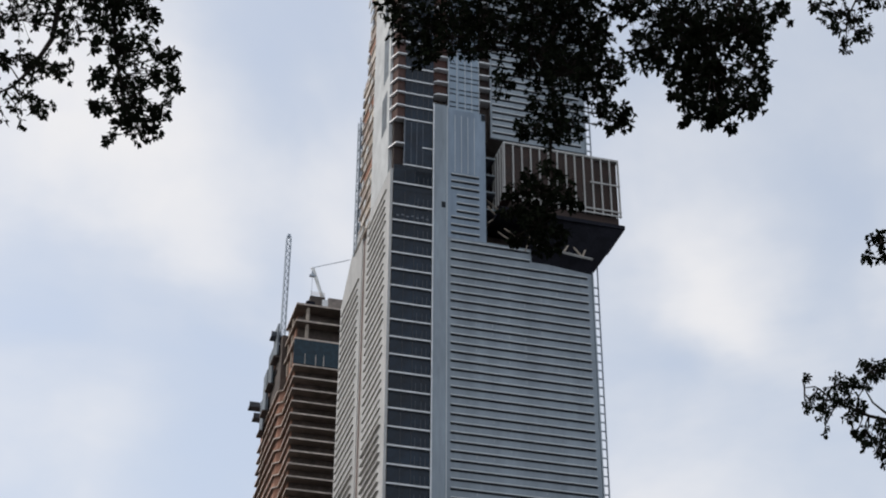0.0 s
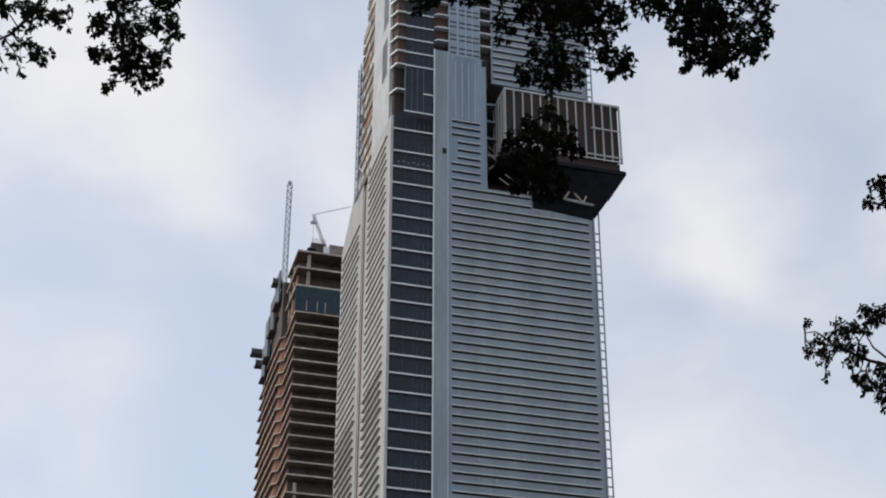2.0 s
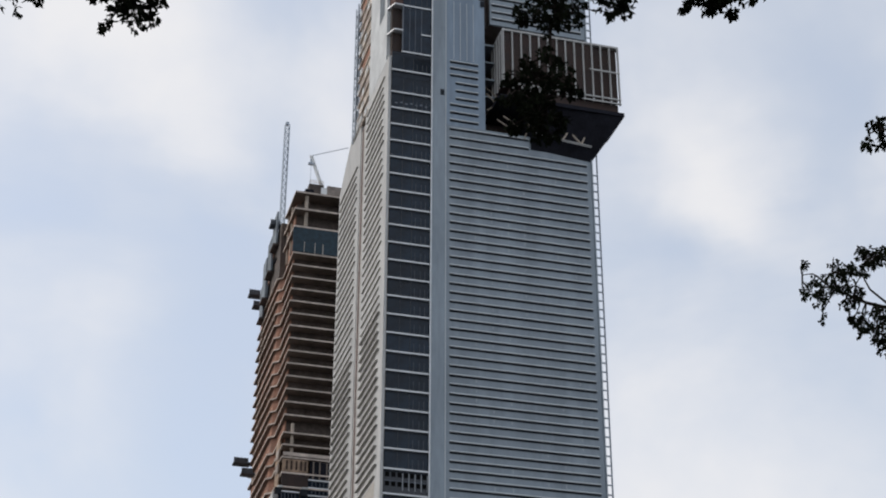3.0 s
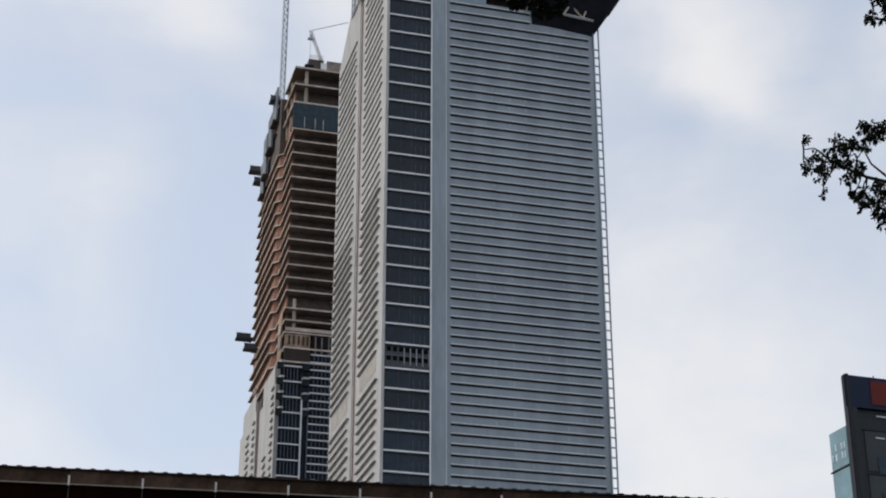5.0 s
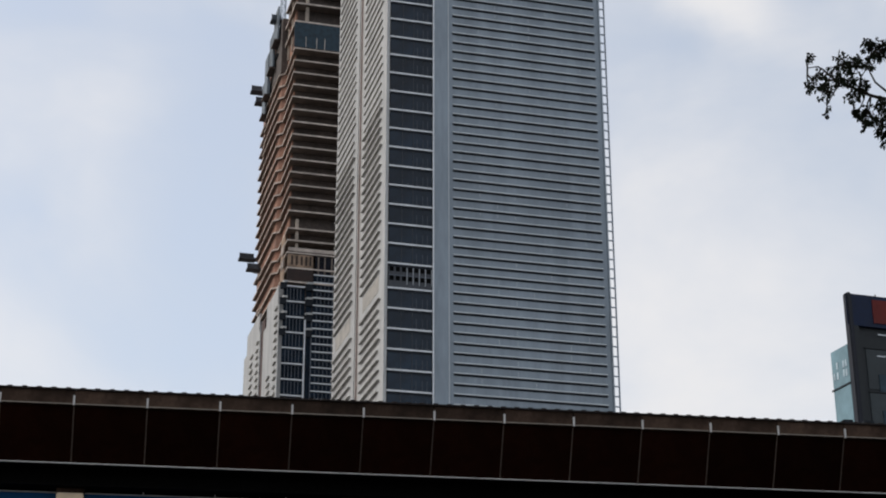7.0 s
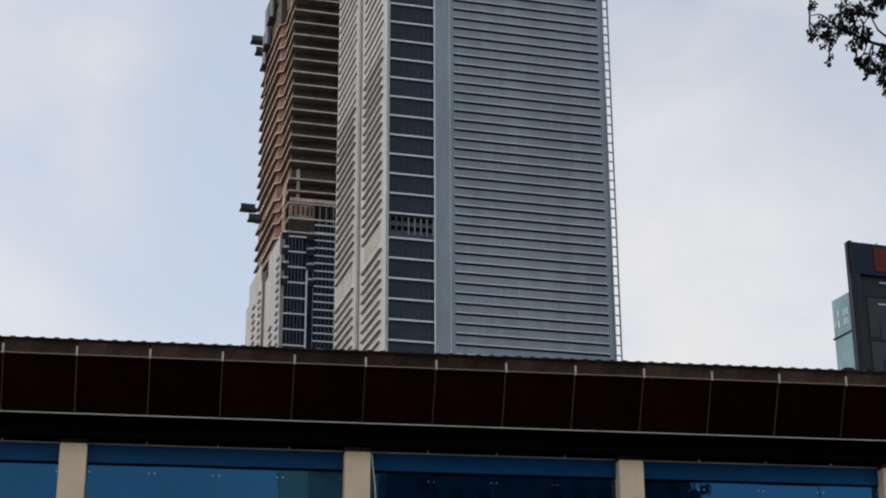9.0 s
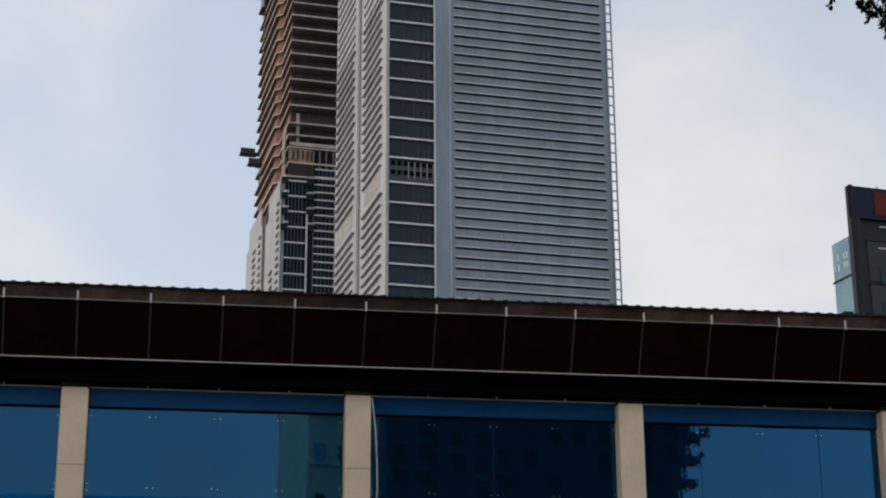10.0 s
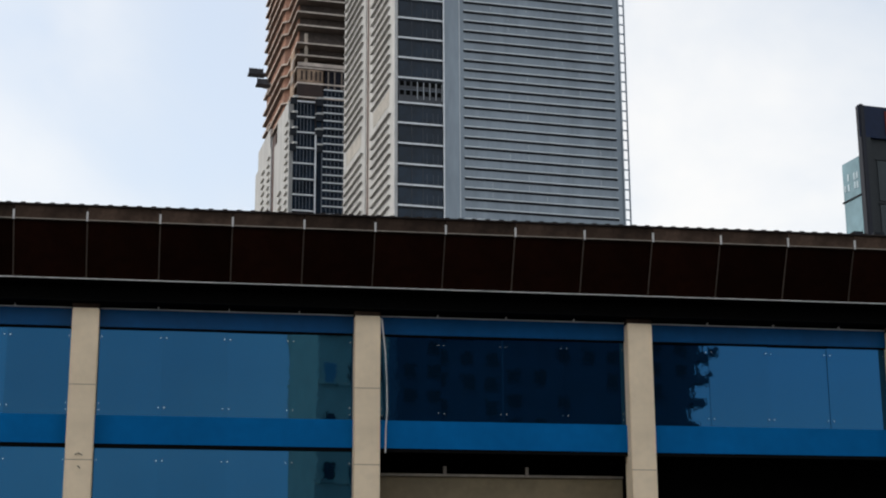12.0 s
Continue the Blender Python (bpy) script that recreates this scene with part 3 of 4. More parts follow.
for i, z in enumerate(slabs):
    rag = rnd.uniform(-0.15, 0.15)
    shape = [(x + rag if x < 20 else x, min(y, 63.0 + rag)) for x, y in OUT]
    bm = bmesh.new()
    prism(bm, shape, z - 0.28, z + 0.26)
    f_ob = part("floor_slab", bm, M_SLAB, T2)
    # edge strip whose lit look comes from its paler colour
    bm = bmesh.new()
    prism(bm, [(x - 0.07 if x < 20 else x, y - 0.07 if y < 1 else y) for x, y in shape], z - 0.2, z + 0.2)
    part("slab_edge", bm, M_EDGE, f_ob, "concrete slab edge with sunlight in its colour")
for z in (174.8, 171.2, 167.5):
    for x in (3.6,):
        part("column", cuboid("column", (x - 0.4, x + 0.4, 0.9, 1.7, z + 0.27, z + 3.3), M_BARE), None, T2)
# top storeys, drawn in step by step towards the rear
for z, dep in ((240.5, 31.0), (246.6, 22.0), (252.3, 17.0)):
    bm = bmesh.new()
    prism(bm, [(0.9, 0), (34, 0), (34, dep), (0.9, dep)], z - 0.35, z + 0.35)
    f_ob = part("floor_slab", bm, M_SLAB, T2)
    # paler strip again, daylight painted on the edge
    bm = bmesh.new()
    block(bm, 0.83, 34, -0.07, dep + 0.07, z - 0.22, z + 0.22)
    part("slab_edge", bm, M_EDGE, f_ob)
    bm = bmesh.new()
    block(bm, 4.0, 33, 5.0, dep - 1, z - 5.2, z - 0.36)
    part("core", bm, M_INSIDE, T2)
    for x, y in ((4.6, 1.4), (15.5, 2.4), (1.9, 9.0), (1.9, 15.0)):
        part("column", cuboid("column", (x - 0.45, x + 0.45, y - 0.45, y + 0.45, z - 5.3, z - 0.36), M_BARE), None, T2)
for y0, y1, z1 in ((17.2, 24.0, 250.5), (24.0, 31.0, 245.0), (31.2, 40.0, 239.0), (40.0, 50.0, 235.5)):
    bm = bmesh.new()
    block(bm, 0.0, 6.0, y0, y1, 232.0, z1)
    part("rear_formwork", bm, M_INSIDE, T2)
# teal net round the storey below
bm = bmesh.new()
block(bm, 0.7, 34, -0.15, 0.1, 232.0, 240.1)
part("safety_net", bm, M_NET, T2, "dark teal safety net")
for x in (4.2, 7.4, 9.8):
    part("net_post", cuboid("net_post", (x - 0.08, x + 0.08, -0.25, -0.151, 231.9, 235.5), M_SLABPALE), None, T2)
# grey-blue screens that step down the rear of the flank
for y0, y1, z0, z1 in ((20, 27, 245, 256), (27, 34, 239, 251), (34, 40, 233, 247), (40, 46, 229, 241)):
    rag = rnd.uniform(0, 0.5)
    part("climbing_screen", cuboid("climbing_screen", (-1.0 - rag, -0.6, y0, y1, z0, z1), M_SCREEN), None, T2)
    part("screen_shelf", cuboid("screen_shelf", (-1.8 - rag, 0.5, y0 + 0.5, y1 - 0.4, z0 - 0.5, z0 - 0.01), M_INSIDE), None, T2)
part("corner_wall", cuboid("corner_wall", (0.75, 1.0, 4.0, 10.0, 159.2, 174.4), M_WARMTAN), None, T2)
part("parapet", cuboid("parapet", (1.1, 15.0, -0.15, 0.05, 168.0, 169.0), M_EDGE), None, T2)
for z in (164.6, 168.8):
    part("corner_wall", cuboid("corner_wall", (0.5, 0.7, 4.0, 8.0, z, z + 2.6), M_RAW), None, T2)
# walled storey with upright slits, over one with its shadow painted on a sheet
part("infill_wall", cuboid("infill_wall", (1.05, 8.2, -0.06, 0.3, 163.28, 167.0), M_WARMTAN), None, T2, "tan blockwork infill wall")
for x in (2.0, 3.3, 4.7, 6.0, 7.2):
    part("wall_slit", cuboid("wall_slit", (x, x + 0.55, -0.1, -0.061, 163.9, 166.6), M_DARKBROWN), None, T2)
# plain dark sheet behind the posts
part("infill_wall", cuboid("infill_wall", (8.9, 33.0, 0.2, 0.5, 161.6, 167.0), M_UNDER), None, T2)
for x in (9.6, 11.4, 13.4, 15.4):
    part("infill_post", cuboid("infill_post", (x, x + 0.35, -0.02, 0.19, 161.7, 167.0), M_SLAB), None, T2)
# dark brown sheet that paints the shadow of the storey below the slab
part("infill_wall", cuboid("infill_wall", (1.05, 8.3, -0.04, 0.3, 159.2, 162.7), M_DARKBROWN), None, T2)
# loading platforms that jut from the flank
for y, z, n in ((22.0, 252.4, 2.8), (53.0, 243.0, 3.6), (56.0, 186.0, 4.6), (45.0, 178.6, 3.6), (52.0, 238.6, 2.2)):
    bm = bmesh.new()
    block(bm, -n, 0.6, y, y + 3.4, z, z + 0.5)
    for k in range(5):
        rod(bm, (-n + 0.1 + k * n / 4.2, y + 0.1, z + 0.5), (-n + 0.1 + k * n / 4.2, y + 0.1, z + 2.0), 0.07, sides=4)
    block(bm, -n, -0.2, y, y + 0.12, z + 0.5, z + 1.7)
    part("loading_platform", bm, M_PLATFORM, T2)
# clad part: front windows with white rows, white flank panels with short fins
rowA = cuboid("window_transom", (0.3, 6.2, -0.05, 0.55, -0.2, 0.2), M_WHITE)
glassA = cuboid("window_pane", (0.3, 6.2, 0.3, 0.6, 0.2, 4.27), M_WGLASS)
mullA = cuboid("window_mullion", (-0.07, 0.07, 0.1, 0.3, 0.2, 4.2), M_MULL)
mullB = cuboid("window_mullion", (-0.06, 0.06, 0.1, 0.3, 0.17, 2.06), M_MULL)
rowB = cuboid("window_transom", (8.5, 34, -0.05, 0.55, -0.17, 0.17), M_WHITE)
glassB = cuboid("window_pane", (8.5, 34, 0.3, 0.6, 0.17, 2.06), M_WGLASS)
balA = bmesh.new()
prism(balA, [(-0.1, 0.6), (0.3, -0.5), (1.3, -0.5), (1.3, 0.6)], -0.3, 0.25)
balA = mesh_of("balcony_slab", balA, M_PALE)
balB = bmesh.new()
prism(balB, [(6.2, 0.6), (6.9, -0.5), (8.5, -0.5), (8.5, 0.6)], -0.3, 0.25)
balB = mesh_of("balcony_slab", balB, M_PALE)
nookA = cuboid("balcony_wall", (-0.75, 1.1, -0.2, 0.29, -2.2, -0.31), M_SLOT)
nookB = cuboid("balcony_wall", (6.45, 8.4, -0.3, 0.28, -2.2, -0.31), M_SLOT)
for i in range(30):
    z = 157.6 - 4.47 * i
    place("window_transom", rowA, T2, 0, 0, z)
    w_ob = place("window_pane", glassA, T2, 0, 0, z - 4.47)
    for x in (1.25, 2.2, 3.15, 4.1, 5.05):
        if z > 105:
            place("window_mullion", mullA, w_ob, x, 0, 0)
    if i < 4:
        place("balcony_slab", balA, T2, 0, 0, z + 1.2)
        place("balcony_slab", balB, T2, 0, 0, z + 1.2)
        place("balcony_wall", nookA, T2, 0, 0, z + 1.2)
        place("balcony_wall", nookB, T2, 0, 0, z + 1.2)
for i in range(70):
    z = 161.5 - 2.235 * i
    if z > 2:
        place("window_transom", rowB, T2, 0, 0, z)
        w_ob = place("window_pane", glassB, T2, 0, 0, z - 2.235)
        if z > 105:
            for x in (9.6, 10.7, 11.8, 12.9, 14.0):
                place("window_mullion", mullB, w_ob, x, 0, 0)
part("front_post", cuboid("front_post", (6.2, 6.6, -0.35, 0.6, 0, 148), M_WHITE), None, T2, "white vertical fin")
part("front_post", cuboid("front_post", (8.15, 8.4, -0.1, 0.6, 0, 150), M_MULL), None, T2)
part("window_pane", cuboid("window_pane", (6.61, 8.14, 0.3, 0.6, 0, 159), M_WGLASS), None, T2)
for y0, y1, top in ((1.2, 26.8, 158.5), (33.0, 63.0, 161.0)):
    bm = bmesh.new()
    block(bm, -0.7, 1.35, y0, y1, 0, top - 6)
    block(bm, -0.7, 1.35, y0 + 2, y1 - 5, top - 6, top)
    part("flank_panel", bm, M_PALE, T2)
    finC = [cuboid("flank_fin", (-1.25, -0.7, y0 + 1.3 + a, y0 + 4.6 + a, -0.22, 0.22), M_FIN) for a in (0.0, 0.6, 0.3)]
    finD = [cuboid("flank_fin", (-1.25, -0.7, y0 + 11.0 + a, y0 + 15.5 + a, -0.22, 0.22), M_FIN) for a in (0.0, 0.9, 0.4)]
    for i in range(50):
        z = 152.0 - 2.235 * i
        place("flank_fin", finC[i % 3], T2, 0, 0, z)
        if z < 137 or y0 > 10:
            place("flank_fin", finD[i % 3], T2, 0, 0, z - 1.2)
part("flank_groove", cuboid("flank_groove", (-0.3, 0.7, 26.8, 33.0, 0, 157), M_BROWN), None, T2)

# roof clutter of the second tower
for x0, x1, y0, y1, z1, m in ((5.0, 9.5, 1.0, 6.0, 255.4, M_INSIDE), (10.5, 17.0, 0.6, 5.0, 255.2, M_RAW), (12.0, 16.0, 5.1, 7.0, 257.0, M_BROWN), (2.0, 4.4, 4.0, 9.0, 253.6, M_INSIDE), (17.2, 24.0, 1.0, 6.0, 254.6, M_UNDER)):
    part("formwork", cuboid("formwork", (x0, x1, y0, y1, 252.66, z1 + 0.9), m), None, T2)
rail_post = bmesh.new()
rod(rail_post, (5.2, 1.1, 256.3), (5.2, 1.1, 257.8), 0.06, sides=4)
rail_post = mesh_of("rail_post", rail_post, M_SLABPALE)
for k in range(9):
    place("rail_post", rail_post, T2, 0.5 * k, 0, 0)
for z in (257.0, 257.7):
    bm = bmesh.new()
    rod(bm, (5.0, 1.1, z), (9.5, 1.1, z), 0.06, sides=4)
    part("guard_rail", bm, M_SLABPALE, T2)
bm = bmesh.new()
for k in range(8):
    a = k * 0.4
    rod(bm, (16.5 + 0.6 * k, 2.0, 254.0 + 0.5 * k), (17.6 + 0.6 * k, 2.0, 255.6 + 0.3 * k), 0.12, sides=4)
rod(bm, (16.0, 2.0, 253.6), (22.0, 2.0, 258.4), 0.15, sides=4)
part("rebar_bundle", bm, M_BARE, T2)


def lattice(name, height, half, step, r, material, parent, label=""):
    """A square lattice mast standing at its own origin."""
    bm = bmesh.new()
    c = [(-half, -half), (half, -half), (half, half), (-half, half)]
    for x, y in c:
        rod(bm, (x, y, 0), (x, y, height), r, sides=4)
    n = int(height / step)
    for i in range(n):
        z = i * step
        for k in range(4):
            (xa, ya), (xb, yb) = c[k], c[(k + 1) % 4]
            rod(bm, (xa, ya, z), (xb, yb, z + step), r * 0.6, sides=4)
            rod(bm, (xa, ya, z + step), (xb, yb, z + step), r * 0.6, sides=4)
    return part(name, bm, material, parent, label)


# tower crane mast behind the flank and the luffing crane on the roof
CR = thing("tower_crane", "grey lattice tower crane mast on the unfinished tower", "crane", -50.0, 452.0, 240.86, 15.5)
lattice("mast", 50.4, 0.68, 2.6, 0.16, M_MAST, CR)
bm = bmesh.new()
block(bm, -0.5, 0.5, -0.5, 0.5, 50.4, 51.4)
part("mast_cap", bm, M_MAST, CR)
bm = bmesh.new()
block(bm, -1.6, 1.6, -1.6, 1.6, 0, 0.7)
part("mast_foot", bm, M_UNDER, CR)

LC = thing("luffing_crane", "small white luffing crane on the roof", "crane", -40.0, 430.5, 252.66, 15.5)
bm = bmesh.new()
block(bm, -1.3, 1.3, -1.3, 1.3, 0, 1.2)
part("crane_base", bm, M_UNDER, LC)
bm = bmesh.new()
for dx in (-0.25, 0.25):
    rod(bm, (4.2 + dx, 0, 2.6), (0.2 + dx, 0, 13.8), 0.38, sides=4)
for k in range(9):
    z = 2.6 + k * 1.24
    x = 4.2 - (z - 2.6) * 4.0 / 11.2
    rod(bm, (x - 0.25, 0, z), (x - 0.16, 0, z + 1.2), 0.09, sides=4)
part("jib", bm, M_CRANE, LC, "white lattice jib")
bm = bmesh.new()
rod(bm, (0.3, 0, 1.0), (0.3, 0, 13.6), 0.07, sides=4)
part("hoist_rope", bm, M_MAST, LC)
bm = bmesh.new()
block(bm, -0.6, 1.2, -0.4, 0.4, 10.6, 11.2)
block(bm, 0.0, 0.5, -0.3, 0.3, 11.2, 12.4)
part("hook_block", bm, M_MAST, LC)
bm = bmesh.new()
rod(bm, (0.2, 0, 13.8), (11.6, -1.0, 18.0), 0.12, sides=4)
part("pendant", bm, M_MAST, LC)
bm = bmesh.new()
block(bm, 3.6, 5.4, -0.8, 0.8, 0.0, 2.6)
rod(bm, (4.2, 0, 2.6), (4.6, 0, 4.4), 0.12, sides=4)
part("cab", bm, M_CRANE, LC)

# ---------- office block with a sign band ----------
OB = thing("office_block", "dark glass office block with a navy sign band", "building", 28.44, 110.0, 0, 18.0)
bm = bmesh.new()
prism(bm, [(0.3, 0.3), (22, 0.3), (24, 14), (9.8, 14)], 0, 38.7)
part("body", bm, M_OFFICE, OB)
bm = bmesh.new()
prism(bm, [(-0.1, 0), (22.1, 0), (24.1, 14.1), (9.6, 14.1)], 38.7, 41.05)
part("sign_band", bm, M_NAVY, OB, "navy sign band")
part("sign_panel", cuboid("sign_panel", (2.0, 5.2, -0.05, -0.004, 39.0, 40.75), M_RED), None, OB, "red sign panel")
fin = bmesh.new()
block(fin, -0.03, 0.36, -0.14, 0.5, 0, 41.12)
bmesh.ops.bevel(fin, geom=fin.edges[:], offset=0.09, segments=3, affect="EDGES")
part("edge_fin", fin, M_FINDARK, OB, "dark rounded edge fin")
part("edge_return", cuboid("edge_return", (0.361, 0.75, -0.02, 0.29, 0, 38.69), M_OFFICE), None, OB)
# bright strips and teal patches: light on the glass painted as coloured plates
for x, z, wide in ((2.4, 38.2, 0.8), (2.15, 36.6, 0.7), (3.4, 36.2, 0.9)):
    part("ceiling_strip", cuboid("ceiling_strip", (x, x + wide, 0.2, 0.249, z, z + 0.1), M_LIP), None, OB)
for x, z in ((2.15, 34.0), (2.2, 31.4), (3.4, 32.4)):
    part("teal_patch", cuboid("teal_patch", (x, x + 0.9, 0.2, 0.249, z, z + 1.3), M_NET), None, OB)
opane = cuboid("window_pane", (0, 2.2, 0.25, 0.3, 0, 2.9), M_OFFGLASS)
for i in range(11):
    for k in range(9):
        place("window_pane", opane, OB, 1.3 + 2.3 * k, 0, 3.2 * i + 2.2)
olamp = cuboid("floor_trim", (1.2, 22, 0.2, 0.25, -0.04, 0.04), M_OFFICE)
for i in range(12):
    place("floor_trim", olamp, OB, 0, 0, 3.2 * i + 2.0)
bm = bmesh.new()
prism(bm, [(0.0, 0.5), (0.3, 0.5), (1.75, 2.75), (0.0, 2.75)], 0, 37.42)
part("glass_wing", bm, M_TEALGLASS, OB, "pale teal glass wing")
for z in (34.6, 31.0, 27.4):
    part("wing_transom", cuboid("wing_transom", (-0.06, -0.001, 0.5, 2.9, z - 0.06, z + 0.06), M_SLOT), None, OB)
for y, z in ((0.75, 35.7), (1.1, 35.75), (1.9, 35.75), (2.35, 35.8), (0.75, 36.4), (1.1, 36.4), (1.9, 36.5)):
    part("wing_pane", cuboid("wing_pane", (-0.03, -0.001, y, y + 0.22, z - 0.5, z), M_WINGPANE), None, OB)
part("roof_aerial", cuboid("roof_aerial", (3.0, 3.06, 1.0, 1.06, 40.95, 41.6), M_SLOT), None, OB)

# ---------- pavilion with a deep canopy ----------
PV = thing("pavilion", "low commercial building with dark canopy and blue glass", "building", -11.0, 40.2, 0, 9.5)
X0, X1 = -14.4, 36.0
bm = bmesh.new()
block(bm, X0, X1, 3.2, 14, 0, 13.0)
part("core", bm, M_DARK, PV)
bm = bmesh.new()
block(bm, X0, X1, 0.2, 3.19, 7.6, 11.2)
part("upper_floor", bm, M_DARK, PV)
bm = bmesh.new()
block(bm, X0, X1, -1.42, 14, 13.128, 13.165)
part("roof", bm, M_ROOF, PV)
rib = bmesh.new()
prism(rib, [(-0.06, -1.43), (0.06, -1.43), (0.04, 6.0), (-0.04, 6.0)], 13.155, 13.185)
rib = mesh_of("roof_rib", rib, M_ROOF)
for i in range(143):
    place("roof_rib", rib, PV, X0 + 0.1 + 0.352 * i, 0, 0)
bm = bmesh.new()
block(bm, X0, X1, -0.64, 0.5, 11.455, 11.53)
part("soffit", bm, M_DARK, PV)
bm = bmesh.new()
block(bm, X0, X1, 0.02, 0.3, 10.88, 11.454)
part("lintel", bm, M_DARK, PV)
# thin board added only to keep sky light off the frieze
part("frieze_shade_board", cuboid("frieze_shade_board", (X0, X1, -0.6, 0.019, 10.93, 10.945), M_DARK), None, PV)
# frieze: shade under the canopy is put into its colour
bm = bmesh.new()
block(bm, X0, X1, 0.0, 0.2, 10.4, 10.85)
part("frieze", bm, M_FRIEZE, PV, "blue frieze with canopy shade in its colour")
bm = bmesh.new()
block(bm, X0, X1, -0.05, 0.06, 10.85, 10.875)
part("head_trim", bm, M_TRIM, PV)
bm = bmesh.new()
block(bm, X0, X1, 0.0, 0.2, 7.45, 8.16)
part("blue_band", bm, M_BLUE, PV)
panel = bmesh.new()
v = [panel.verts.new(p) for p in ((0.02, -1.28, 12.745), (1.78, -1.28, 12.745), (1.78, -0.68, 11.468), (0.02, -0.68, 11.468),
                                  (0.02, -1.1, 12.745), (1.78, -1.1, 12.745), (1.78, -0.53, 11.468), (0.02, -0.53, 11.468))]
for f in ((0, 3, 2, 1), (4, 5, 6, 7), (0, 1, 5, 4), (3, 7, 6, 2), (0, 4, 7, 3), (1, 2, 6, 5)):
    panel.faces.new([v[i] for i in f])
panel = mesh_of("fascia_panel", panel, M_FASCIA)
strip = bmesh.new()
v = [strip.verts.new(p) for p in ((-0.013, -1.29, 12.745), (0.013, -1.29, 12.745), (0.013, -0.69, 11.468), (-0.013, -0.69, 11.468),
                                  (-0.013, -1.1, 12.745), (0.013, -1.1, 12.745), (0.013, -0.53, 11.468), (-0.013, -0.53, 11.468))]
for f in ((0, 3, 2, 1), (4, 5, 6, 7), (0, 1, 5, 4), (3, 7, 6, 2), (0, 4, 7, 3), (1, 2, 6, 5)):
    strip.faces.new([v[i] for i in f])
strip = mesh_of("fascia_joint", strip, M_JOINT)
gut = cuboid("gutter_panel", (0.01, 1.79, -1.36, -1.1, 12.765, 13.125), M_GUTTER)
clip = cuboid("gutter_clip", (-0.024, 0.024, -1.4, -1.36, 12.745, 12.995), M_TRIM)
tick = cuboid("head_bracket", (-0.014, 0.014, -0.1, 0.019, 10.875, 10.929), M_TRIM)
wire = cuboid("gutter_line", (0.0, 1.8, -1.385, -1.36, 12.765, 12.795), M_TRIMDULL)
for k in range(-8, 20):
    xk = 1.769 * k + 0.0035 * k * k
    place("fascia_panel", panel, PV, xk - 0.08, 0, 0).scale.x = (1.7725 + 0.007 * k) / 1.8
    place("fascia_joint", strip, PV, xk - 0.08, 0, 0)
    place("gutter_panel", gut, PV, xk - 0.08, 0, 0).scale.x = (1.7725 + 0.007 * k) / 1.8
    place("gutter_clip", clip, PV, xk - 0.08, 0, 0)
    place("gutter_line", wire, PV, xk - 0.08, 0, 0).scale.x = (1.7725 + 0.007 * k) / 1.8
    place("head_bracket", tick, PV, xk - 0.05 - 0.007 * k, 0, 0)
bm = bmesh.new()
block(bm, X0, X1, -0.73, -0.66, 11.442, 11.466)
part("drip_edge", bm, M_TRIM, PV)
colm = bmesh.new()
block(colm, -0.33, 0.33, -0.35, 0.3, 0, 10.8)
bmesh.ops.bevel(colm, geom=colm.edges[:], offset=0.02, segments=2, affect="EDGES")
col = mesh_of("pillar", colm, M_BEIGE)
cap = cuboid("pillar_cap", (-0.34, 0.34, -0.32, 0.3, 10.8, 10.92), M_GUTTER)
seamp = cuboid("pillar_seam", (-0.332, 0.332, -0.354, -0.34, -0.008, 0.008), M_SEAM)
def pillar_x(m):
    """The bays widen a little along the front."""
    return 1.71 + 7.03 * m + 0.05 * m * m


for m in range(-2, 5):
    x = pillar_x(m)
    p_ob = place("pillar", col, PV, x, 0, 0)
    place("pillar_cap", cap, p_ob, 0, 0, 0)
    for z in ((8.86, 7.0, 5.1), (8.92, 6.98, 5.1), (6.95, 5.1))[m % 3]:
        place("pillar_seam", seamp, p_ob, 0, 0, z)
# point-fixed glass, four panes a bay, and the lower storey
disc = bmesh.new()
rod(disc, (0, 0.05, 0), (0, 0.1, 0), 0.014, sides=10)
disc = mesh_of("glass_fitting", disc, M_CHROME)
paneU = cuboid("glass_pane", (0.001, 1.624, 0.1, 0.12, 8.17, 10.36), M_BLUEGLASS)
paneL = cuboid("glass_pane", (0.001, 1.624, 0.1, 0.12, 5.05, 7.36), M_BLUEGLASS)
headd = cuboid("glass_head", (0, 6.5, 0.02, 0.2, 10.36, 10.42), M_DARK)
headl = cuboid("glass_head", (0, 6.5, 0.02, 0.2, 7.36, 7.45), M_DARK)
rnd = random.Random(11)
